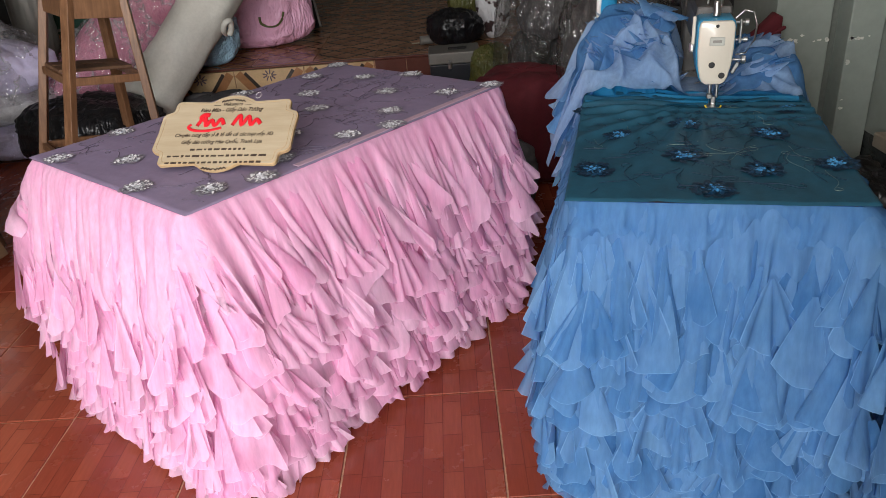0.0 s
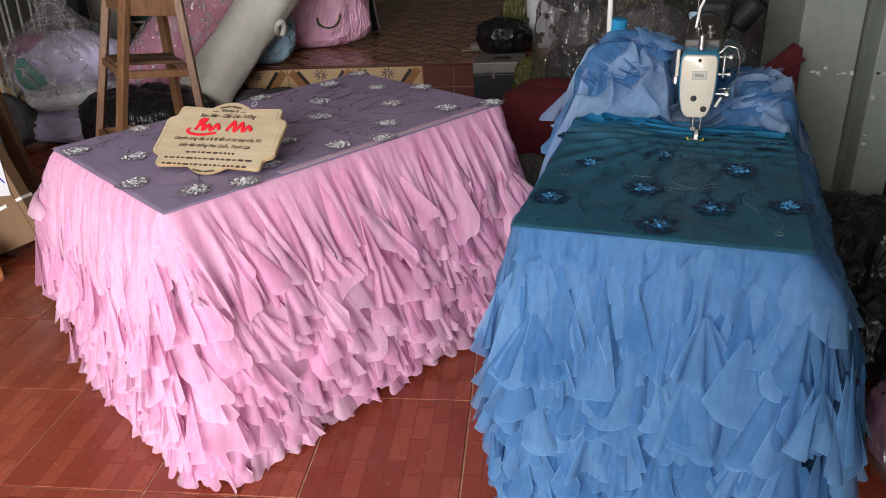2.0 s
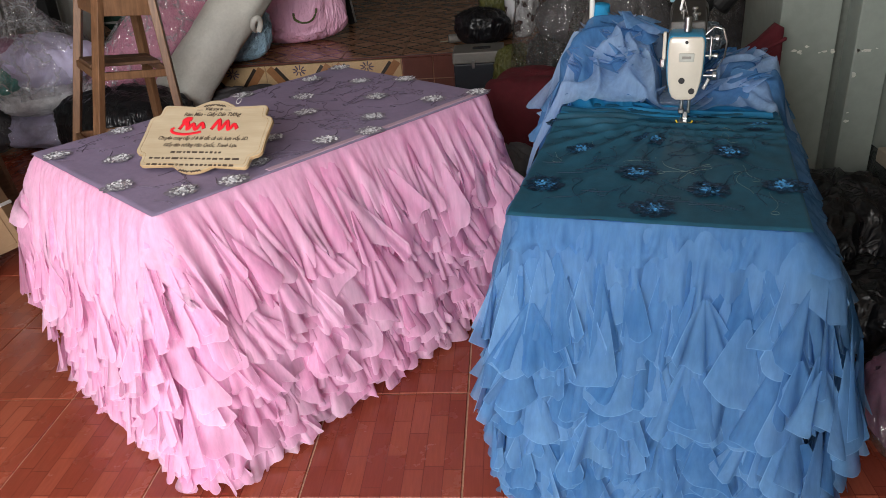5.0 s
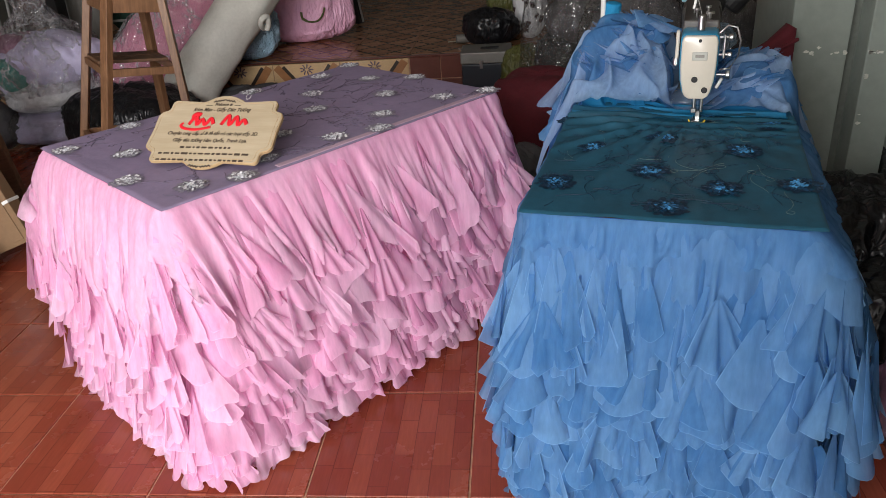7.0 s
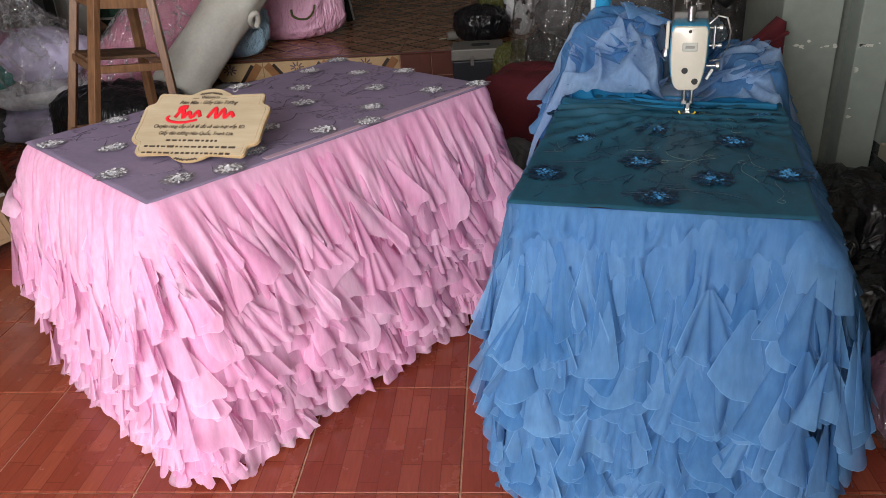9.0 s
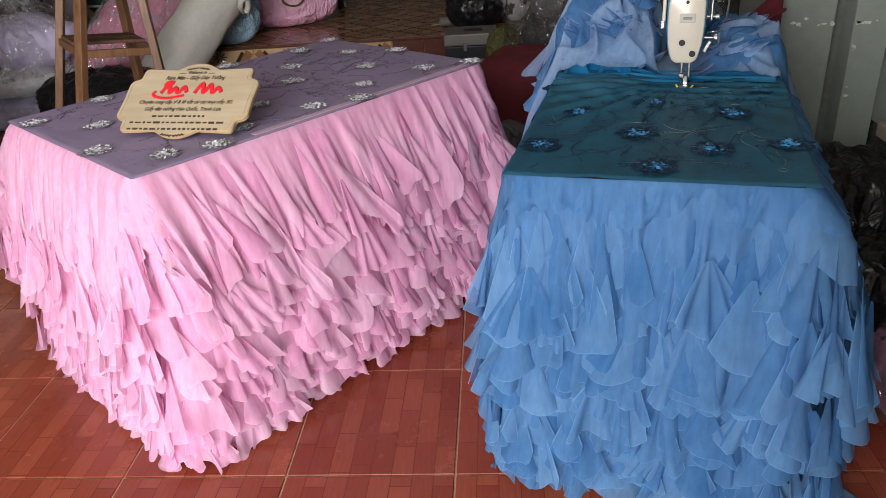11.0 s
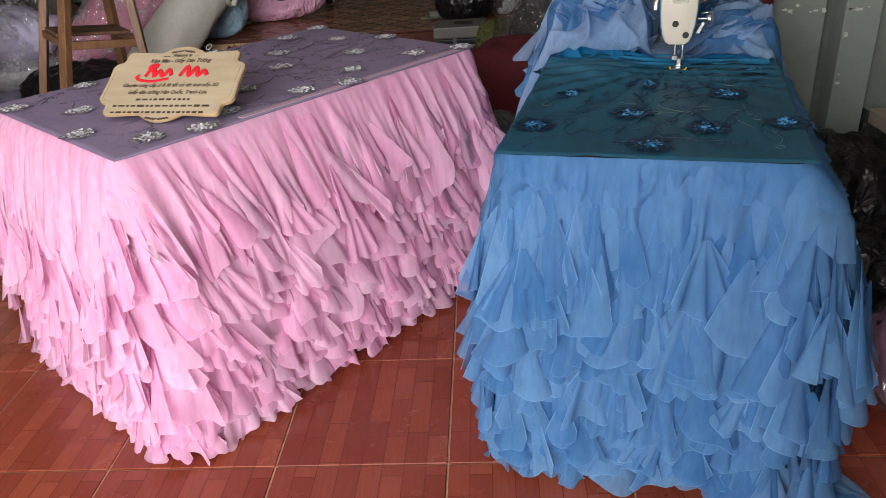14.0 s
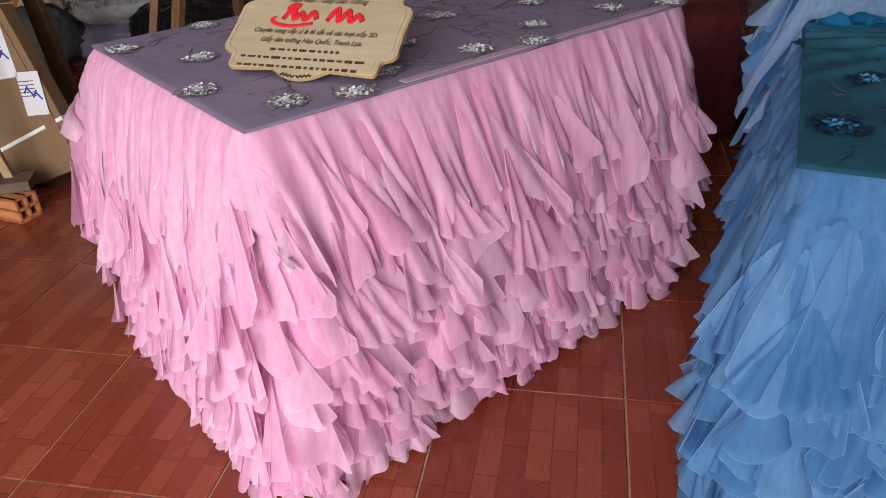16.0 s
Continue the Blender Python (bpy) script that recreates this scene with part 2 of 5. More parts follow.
INK = plain("dark_brown_ink", (0.045, 0.028, 0.018), 0.7, vary=0.2, scale=60, relief=0)
BADGE = plain("machine_badge", (0.40, 0.41, 0.37), 0.4, vary=0.15, scale=60, relief=0.1)
CREAM_PAINT = plain("cream_machine_enamel", (0.56, 0.52, 0.44), 0.28, vary=0.06, scale=10, relief=0.05, coat=0.4)
BLUE_TRIM = plain("blue_machine_trim", (0.03, 0.24, 0.42), 0.35, vary=0.1, scale=10, relief=0.05)
SHADED_ARM = plain("shaded_machine_arm", (0.06, 0.055, 0.05), 0.35, vary=0.2, scale=10, relief=0.1)
STEEL = plain("worn_steel", (0.55, 0.55, 0.54), 0.28, 1.0, vary=0.25, scale=40, relief=0.1)
BLACK = plain("black_plastic", (0.010, 0.010, 0.011), 0.62, vary=0.3, scale=20, relief=0.15)
YELLOW = plain("yellow_finger_guard", (0.75, 0.52, 0.03), 0.4, vary=0.1, scale=30, relief=0.05)
# white metal at the back, its shade put into a greyer colour
SHADED_WHITE = plain("shaded_white_metal", (0.34, 0.34, 0.33), 0.5, vary=0.2, scale=20, relief=0.1)
WHITE_PAINT = plain("white_paint", (0.78, 0.78, 0.76), 0.45, vary=0.12, scale=20, relief=0.1)
PALE_CORD = plain("pale_metal_cord", (0.20, 0.27, 0.24), 0.4, 0.3, vary=0.5, scale=40)
SPOOL_BLUE = plain("blue_thread", (0.01, 0.30, 0.60), 0.6, vary=0.2, scale=40, stretch=(1, 1, 40), relief=0.6)
BIN_LINER = plastic("black_bin_liner", (0.008, 0.008, 0.010), 0.32, 0.2, 6, 0.025)
WHITE_SACK = plain("off_white_sack_cloth", (0.58, 0.57, 0.52), 0.7, vary=0.16, scale=7, relief=0.5)
PINK_CLOTH = plain("pink_cloth", (0.78, 0.30, 0.45), 0.7, vary=0.2, scale=8, relief=0.5)
PINK_BAG = plastic("pink_plastic_bag", (0.97, 0.52, 0.73), 0.3, 0.12, 7, 0.03)
LILAC = plain("lilac_cloth", (0.66, 0.61, 0.85), 0.7, vary=0.2, scale=8, relief=0.5)
MAGENTA = plain("dusky_pink_cloth", (0.38, 0.17, 0.28), 0.7, vary=0.3, scale=8, relief=0.5)
GREEN = plain("sea_green_cloth", (0.02, 0.26, 0.22), 0.6, vary=0.2, scale=10, relief=0.4)
SILVER = plain("silver_lace", (0.78, 0.78, 0.80), 0.4, 0.1, vary=0.4, scale=35, relief=1.0, distance=0.006)
SKY_BAG = plastic("sky_blue_plastic_bag", (0.45, 0.69, 0.90), 0.3, 0.3, 16, 0.02)
def printed_cloth():
    """White cloth with dark brown printed patches."""
    m, nt, p = material("white_printed_cloth")
    n = noise_tex(nt, 11, 2, 0.4)
    nt.links.new(ramp(nt, n, ((0.40, (0.05, 0.025, 0.025)), (0.44, (0.70, 0.70, 0.72)))), p.inputs["Base Color"])
    p.inputs["Roughness"].default_value = 0.7
    nt.links.new(bump(nt, ridges(nt, 10), 0.8, 0.04), p.inputs["Normal"])
    return m


PRINTED = printed_cloth()
WINE = plain("dark_red_cloth", (0.10, 0.007, 0.014), 0.85, vary=0.25, scale=16, relief=0.6)
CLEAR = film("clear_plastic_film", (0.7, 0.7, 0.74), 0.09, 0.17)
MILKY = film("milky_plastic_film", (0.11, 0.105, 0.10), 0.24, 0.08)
CARD = plain("brown_cardboard", (0.21, 0.125, 0.065), 0.8, vary=0.15, scale=8, relief=0.3)
PAPER = plain("white_paper", (0.66, 0.66, 0.70), 0.7, vary=0.06, scale=8, relief=0.2)
BLUE_INK = plain("blue_pen_ink", (0.02, 0.03, 0.35), 0.6, vary=0.1)
BRICK = plain("orange_hollow_brick", (0.55, 0.20, 0.075), 0.85, vary=0.2, scale=30, relief=0.5)
OLD_WOOD = wood("grey_brown_old_wood", (0.06, 0.035, 0.022), (0.17, 0.11, 0.075), 0.7, "x")
DARK_GREEN = plain("dark_green_cloth", (0.03, 0.09, 0.065), 0.7, vary=0.25, scale=10, relief=0.5)
GREY_CLOTH = plain("grey_cloth", (0.085, 0.08, 0.085), 0.75, vary=0.3, scale=9, relief=0.5)
GREY_METAL = plain("grey_box_metal", (0.22, 0.21, 0.19), 0.45, 0.2, vary=0.15, scale=12, relief=0.1)
NAVY_BOX = plain("black_blue_box_paint", (0.014, 0.018, 0.026), 0.4, vary=0.2, scale=12, relief=0.1)
OLIVE = plastic("olive_plastic", (0.11, 0.115, 0.03), 0.3, 0.3, 14, 0.02)
TAN = plain("tan_window_frame", (0.30, 0.26, 0.20), 0.6, vary=0.2, scale=10)

# ---- mesh helpers ----
def mesh_object(name, verts, faces, mat, parent=None, label="", smooth=True):
    me = bpy.data.meshes.new(name)
    me.from_pydata([tuple(v) for v in verts], [], faces)
    me.materials.append(mat)
    if smooth:
        me.polygons.foreach_set("use_smooth", [True] * len(me.polygons))
    me.update()
    ob = new(name, me)
    if parent:
        ob.parent = parent
    return tagged(ob, label)


def part(name, bm, mat, parent=None, label="", smooth=False):
    """Links a bmesh as one mesh object under a thing or a part."""
    me = bpy.data.meshes.new(name)
    bm.to_mesh(me)
    bm.free()
    me.materials.append(mat)
    if smooth:
        me.polygons.foreach_set("use_smooth", [True] * len(me.polygons))
    ob = new(name, me)
    if parent:
        ob.parent = parent
    return tagged(ob, label)


def thing(name, m, label, category, group="", kind=""):
    ob = new(name)
    ob.empty_display_size = 0.05
    ob.matrix_world = m
    return tagged(ob, label, category, group, kind)


def box_bm(sx, sy, sz, m=None, bevel=0.0, segments=2, bm=None):
    bm = bm or bmesh.new()
    made = bmesh.ops.create_cube(bm, size=1.0, matrix=(m or Matrix()) @ Matrix.Diagonal((sx, sy, sz, 1)))
    if bevel:
        edges = {e for v in made["verts"] for e in v.link_edges}
        bmesh.ops.bevel(bm, geom=list(edges), offset=bevel, segments=segments, profile=0.5, affect="EDGES")
    return bm


def cyl_bm(r1, r2, h, m=None, n=20, bm=None, bevel=0.0):
    """A cylinder or cone whose base lies at the origin."""
    bm = bm or bmesh.new()
    made = bmesh.ops.create_cone(bm, cap_ends=True, segments=n, radius1=r1, radius2=r2, depth=h, matrix=(m or Matrix()) @ Matrix.Translation((0, 0, h / 2)))
    if bevel:
        edges = [e for e in {e for v in made["verts"] for e in v.link_edges} if len(e.link_faces) == 2 and e.calc_face_angle() > 0.8]
        bmesh.ops.bevel(bm, geom=edges, offset=bevel, segments=2, profile=0.5, affect="EDGES")
    return bm


def tube_mesh(points, radius, n=6):
    """Verts and faces of a round tube along the points."""
    verts, faces = [], []
    pts = [Vector(p) for p in points]
    for i, p in enumerate(pts):
        d = (pts[min(i + 1, len(pts) - 1)] - pts[max(i - 1, 0)]).normalized()
        a = d.cross(Vector((0, 0, 1)) if abs(d.z) < 0.9 else Vector((1, 0, 0))).normalized()
        b = d.cross(a)
        for k in range(n):
            w = 2 * math.pi * k / n
            verts.append(p + radius * (a * math.cos(w) + b * math.sin(w)))
    for i in range(len(pts) - 1):
        for k in range(n):
            k2 = (k + 1) % n
            faces.append((i * n + k, i * n + k2, (i + 1) * n + k2, (i + 1) * n + k))
    faces.append(tuple(range(n)))
    faces.append(tuple((len(pts) - 1) * n + k for k in reversed(range(n))))
    return verts, faces


def grid_faces(nu, nv, base=0):
    return [(base + j * nu + i, base + j * nu + i + 1, base + (j + 1) * nu + i + 1, base + (j + 1) * nu + i) for j in range(nv - 1) for i in range(nu - 1)]


def bag_mesh(rx, ry, h, seed, wrinkle=0.06, neck=0.0, power=2.6, n=66, floor=0.0, top=1.0):
    """Verts and faces of a filled bag on its base: a swollen, creased sack, optionally tied at the top."""
    off = Vector((seed * 3.7, seed * 1.9, seed * 5.3))
    verts, faces = [], []
    rings = n * 2 // 3
    for j in range(rings + 1):
        v = j / rings
        a = math.pi * (v - 0.5)
        z = 0.5 + 0.5 * math.copysign(abs(math.sin(a)) ** (2 / power), a)
        r = max(0.0, math.cos(a)) ** (2 / power)
        if neck and v > 0.72:
            k = (v - 0.72) / 0.28
            r = r * (1 - k) + k * 0.16 * (1 + 1.8 * max(0, k - 0.6) * 2.5)
            z = z * (1 - k) + k * (1 + neck * k)
        for i in range(n):
            w = 2 * math.pi * i / n
            d = Vector((math.cos(w), math.sin(w), 2.0 * (v - 0.5)))
            lump = noise.noise(d * 1.3 + off) * 0.18
            crease = (1 - abs(noise.noise(Vector((d.x * 2.6, d.y * 2.6, d.z * 1.5)) + off)) * 2) * wrinkle
            fine = (1 - abs(noise.noise(d * 5.5 + off)) * 2) * wrinkle * 0.8 + (1 - abs(noise.noise(d * 13 + off)) * 2) * wrinkle * 0.3
            s = r * (1 + lump + crease + fine)
            zz = z * (1 + 0.25 * lump) + (crease + fine) * 0.4 * (v if r > 0.05 else 0)
            verts.append(Vector((rx * s * d.x, ry * s * d.y, max(floor, h * zz * top))))
    for j in range(rings):
        for i in range(n):
            i2 = (i + 1) % n
            faces.append((j * n + i, j * n + i2, (j + 1) * n + i2, (j + 1) * n + i))
    faces.append(tuple(reversed(range(n))))
    faces.append(tuple(rings * n + i for i in range(n)))
    return verts, faces


def prism_bm(outline, depth, bevel=0.0, y0=0.0):
    """An outline in x and z, drawn out along y."""
    bm = bmesh.new()
    f = bm.faces.new([bm.verts.new((x, y0, z)) for x, z in outline])
    ext = bmesh.ops.extrude_face_region(bm, geom=[f])
    bmesh.ops.translate(bm, verts=[e for e in ext["geom"] if isinstance(e, bmesh.types.BMVert)], vec=(0, depth, 0))
    bmesh.ops.recalc_face_normals(bm, faces=bm.faces[:])
    if bevel:
        edges = [e for e in bm.edges if len(e.link_faces) == 2 and e.calc_face_angle() > 0.9 and abs(e.verts[0].co.y - e.verts[1].co.y) < 1e-6]
        bmesh.ops.bevel(bm, geom=edges, offset=bevel, segments=2, profile=0.5, affect="EDGES")
    return bm


def text_bm(body, size, shear=0.0, depth=0.0006, bold=0.0, width=None):
    """Raised lettering in Blender's own font as a bmesh, centred, lying in x and y."""
    cu = bpy.data.curves.new("lettering", "FONT")
    cu.body, cu.size, cu.shear, cu.extrude, cu.offset, cu.align_x, cu.resolution_u = body, size, shear, depth, bold, "CENTER", 3
    ob = bpy.data.objects.new("lettering", cu)
    scene.collection.objects.link(ob)
    bpy.context.view_layer.update()
    me = bpy.data.meshes.new_from_object(ob.evaluated_get(bpy.context.evaluated_depsgraph_get()))
    bm = bmesh.new()
    bm.from_mesh(me)
    bpy.data.objects.remove(ob)
    bpy.data.curves.remove(cu)
    bpy.data.meshes.remove(me)
    if width and bm.verts:
        xs = [v.co.x for v in bm.verts]
        bmesh.ops.scale(bm, vec=(width / (max(xs) - min(xs)), 1, 1), verts=bm.verts[:])
    return bm

# ---- structure ----
GX, GY, PITCH = 0.067, 1.27, 0.4


def slab(name, x0, x1, y0, y1, z0, z1, mat, label="", category="", kind="structure", bevel=0.0, parent=None):
    ob = part(name, box_bm(x1 - x0, y1 - y0, z1 - z0, pose((x0 + x1) / 2, (y0 + y1) / 2, (z0 + z1) / 2), bevel), mat, parent, label)
    return ob if parent else tagged(ob, "", category, "", kind)


floor = slab("floor", -4.2, 1.5, -2.4, 4.74, -0.12, -0.004, GROUT, "floor of glazed red-brown tiles printed like parquet", "floor")
slab("ground", -40, 40, -60, -2.4, -0.14, -0.03, plain("grey_yard_concrete", (0.34, 0.33, 0.31), 0.9, scale=3), "grey concrete yard before the shop", "ground")
platform = slab("platform", -4.2, 1.5, 4.76, 9.5, -0.1, 0.292, GROUT, "raised floor with glossy brown diamond tiles", "platform")
ceiling = slab("ceiling", -4.3, 1.7, -2.4, 9.6, 3.05, 3.2, CEIL, "plain pale ceiling", "ceiling")
slab("wall_west", -4.4, -4.2, -2.4, 9.6, -0.1, 3.05, DIMMED_WALL, "unseen side wall, coloured dark to keep the room dim", "wall")
slab("wall_north", -4.2, 1.7, 9.5, 9.7, -0.1, 3.05, DIMMED_WALL, "unseen back wall, coloured dark to keep the tile reflections dark", "wall")
slab("wall_south_lintel", -4.2, 1.7, -2.5, -2.4, 2.75, 3.05, DIMMED_WALL, "lintel over the open shop front", "wall")
# extra wall out of view, placed to cut the daylight on the right
slab("light_blocker_wall", 0.2, 1.5, -0.75, -0.62, -0.1, 2.75, DIMMED_WALL, "unseen added wall that holds daylight off the right-hand side", "wall")
slab("wall_north_east", 1.5, 1.7, 2.75, 9.5, -0.1, 3.05, DIMMED_WALL, "wall behind the pilaster, its dimness put into a dark colour", "wall")

# the pilaster wall, with a groove, and the side wall with a window over a marble dado
slab("wall_pilaster", 1.125, 1.318, 2.6, 3.0, -0.004, 3.05, WALL, "pale green painted wall end with chipped edges", "wall", bevel=0.004)
# the groove's shadow is painted in as a darker wall colour
slab("wall_groove", 1.318, 1.368, 2.66, 3.0, -0.004, 3.05, GROOVE_SHADE, "recess between two wall strips, its shade put into a dark grey-green", "wall")
slab("wall_strip", 1.368, 1.485, 2.57, 3.0, -0.004, 3.05, WALL, "pale green painted wall strip", "wall", bevel=0.004)
SX = 1.49
slab("wall_east_dado", SX, SX + 0.2, -2.4, 2.6, -0.004, 0.36, MARBLE, "dark veined marble dado below the window", "wall")
slab("wall_east_upper", SX, SX + 0.2, -2.4, 2.6, 1.75, 3.05, WALL, "pale green side wall over the window", "wall")
slab("wall_east_pier", SX, SX + 0.2, -2.4, 0.6, 0.36, 1.75, WALL, "pale green side wall beside the window", "wall")
slab("wall_east_jamb", SX, SX + 0.2, 2.42, 2.6, 0.36, 1.75, WALL, "pale green window jamb", "wall")
window = tagged(thing("window_1", pose(SX + 0.04, 1.51, 0.36), "brown-grey wooden window with small panes over a sill", "window"), kind="structure")
part("window_sill", box_bm(0.14, 1.82, 0.05, pose(-0.03, 0, 0.025), 0.006), TAN, window)
for y in (-0.87, -0.45, 0.0, 0.45, 0.87):
    part("window_frame", box_bm(0.05, 0.07, 1.34, pose(0.02, y, 0.72), 0.004), TAN, window)
for z in (0.10, 0.55, 0.95, 1.36):
    part("window_rail", box_bm(0.045, 1.8, 0.06, pose(0.021, 0, z), 0.004), TAN, window)
PANE = plain("frosted_brown_pane", (0.10, 0.085, 0.06), 0.35, vary=0.6, scale=30, relief=0.6)
for i, y in enumerate((-0.66, -0.225, 0.225, 0.66)):
    for z, h in ((0.325, 0.39), (0.75, 0.34), (1.155, 0.35)):
        part("pane", box_bm(0.008, 0.37, h, pose(0.03, y, z)), PANE, window)
rng = random.Random(3)
chips = []
for i in range(26):
    x, z, r = rng.uniform(1.13, 1.46), 0.70 + rng.gauss(0, 0.008), rng.uniform(0.003, 0.009)
    if i % 4 == 0:
        x, z = rng.choice((1.127, 1.316, 1.37)), rng.uniform(0.1, 1.0)
    if 1.312 < x < 1.372:
        x = 1.38
    chips.append((x, z, r))
for x, z, r in chips:
    bm = bmesh.new()
    ring = [bm.verts.new((x + r * rng.uniform(0.5, 1.6) * math.cos(a), (2.5995 if x < 1.32 else 2.5695), z + r * rng.uniform(0.3, 0.9) * math.sin(a))) for a in [k * math.pi / 4 for k in range(8)]]
    bm.faces.new(ring)
    ext = bmesh.ops.extrude_face_region(bm, geom=bm.faces[:])
    bmesh.ops.translate(bm, verts=[e for e in ext["geom"] if isinstance(e, bmesh.types.BMVert)], vec=(0, -0.0012, 0))
    tagged(part("paint_chip", bm, CHIPPED), "flaked paint showing pale plaster on the wall", "paint chip", "paint chips on the wall")

# risers of the platform
riser = slab("riser", -4.2, 1.5, 4.742, 4.76, -0.003, 0.285, GROUT, "front face of the raised floor, tiled", "step")
edge = part("nosing", box_bm(5.7, 0.03, 0.012, pose(-1.35, 4.745, 0.296), 0.003), RED_TILE, riser, "brown rounded tile edge")
for i in range(8):
    x = -0.47 + 0.2 * i + 0.1
    if x > 1.45:
        break
    for z in (0.072, 0.218):
        part("tile", box_bm(0.195, 0.012, 0.14, pose(x, 4.738, z), 0.002, 1), RED_TILE, riser)
for i in range(8):
    x = -0.70 - 0.45 * i
    if x < -4.0:
        break
    tile = part("tile", box_bm(0.445, 0.012, 0.16, pose(x, 4.738, 0.205), 0.002, 1), CREAM_TILE, riser, "cream tile with orange and black chevrons")
    part("tile", box_bm(0.445, 0.012, 0.118, pose(x, 4.738, 0.062), 0.002, 1), ORANGE_TILE, riser)
    for s in (-1, 1):
        for w, o, mat, nm in ((0.022, 0.0, BLACK_TILE, "black_band"), (0.05, 0.045, ORANGE_TILE, "orange_band")):
            part(nm, box_bm(w, 0.004, 0.165, pose(x + s * (0.105 + o), 4.731, 0.205, 0, s * 38, 0)), mat, tile)
    for k in range(9):
        a = k * math.pi * 2 / 9
        part("leaf_print", box_bm(0.032, 0.003, 0.007, pose(x + 0.03 * math.cos(a), 4.7305, 0.245 + 0.022 * math.sin(a), 0, -math.degrees(a), 0), 0.003, 1), DARK_THREAD, tile)

# ---- skirted tables ----
def rounded_path(w, l, r, step=0.01):
    """Points and outward normals round a rectangle with its first corner at the origin, x to w and y to l, counter-clockwise from (0, 0)."""
    out = []
    corners = [((r, r), 180), ((w - r, r), 270), ((w - r, l - r), 0), ((r, l - r), 90)]
    for k, ((cx, cy), a0) in enumerate(corners):
        for i in range(9):
            a = radians(a0 + i * 90 / 8)
            out.append((cx + r * math.cos(a), cy + r * math.sin(a), math.cos(a), math.sin(a)))
        (nx, ny), _ = corners[(k + 1) % 4]
        a = radians(a0 + 90)
        p0 = (cx + r * math.cos(a), cy + r * math.sin(a))
        p1 = (nx + r * math.cos(a), ny + r * math.sin(a))
        d = math.dist(p0, p1)
        n = int(d / step)
        for i in range(1, n):
            out.append((p0[0] + (p1[0] - p0[0]) * i / n, p0[1] + (p1[1] - p0[1]) * i / n, math.cos(a), math.sin(a)))
    dist, total = [0.0], 0.0
    for a, b in zip(out, out[1:] + out[:1]):
        total += math.dist(a[:2], b[:2])
        dist.append(total)
    return out, dist, total


def on_path(path, s):
    pts, dist, total = path
    s %= total
    i = int(np.searchsorted(dist, s)) - 1
    i = max(0, min(i, len(pts) - 1))
    a, b = pts[i], pts[(i + 1) % len(pts)]
    f = (s - dist[i]) / max(1e-9, dist[i + 1] - dist[i])
    v = [a[k] + (b[k] - a[k]) * f for k in range(4)]
    h = math.hypot(v[2], v[3])
    return v[0], v[1], v[2] / h, v[3] / h


def gathered_band(path, top, drop, flare_at, shear, seed, lift=0.004):
    """A continuous sheer cloth gathered at its upper edge, with soft pleats that deepen downwards and a ragged lower edge."""
    total = path[2]
    nu, nv = int(total / 0.006), 15
    verts, faces = [], []
    for j in range(nv):
        v = j / (nv - 1)
        for i in range(nu):
            s0 = total * i / nu
            s = s0 + shear * drop * v
            q = 2 * math.pi * i / nu
            c = Vector((math.cos(q) * total * 2.6, math.sin(q) * total * 2.6, seed * 7.0))
            fold = (1 - abs(noise.noise(c * 1.5 + Vector((0, 0, v * 0.7))))) ** 3 * 0.9 - 0.4 + 0.3 * noise.noise(c * 4.2) + 0.08 * noise.noise(c * 11)
            ends = drop * (1 + 0.45 * noise.noise(c * 1.1 + Vector((9, 3, 1))) + 0.28 * noise.noise(c * 5 + Vector((2, 7, 1))))
            x, y, nx, ny = on_path(path, s)
            z = top - 0.004 - ends * v
            o = lift + flare_at(z, s) + 0.036 * v ** 0.75 * fold
            verts.append((x + nx * o, y + ny * o, z))
    for j in range(nv - 1):
        for i in range(nu):
            i2 = (i + 1) % nu
            faces.append((j * nu + i, j * nu + i2, (j + 1) * nu + i2, (j + 1) * nu + i))
    return verts, faces


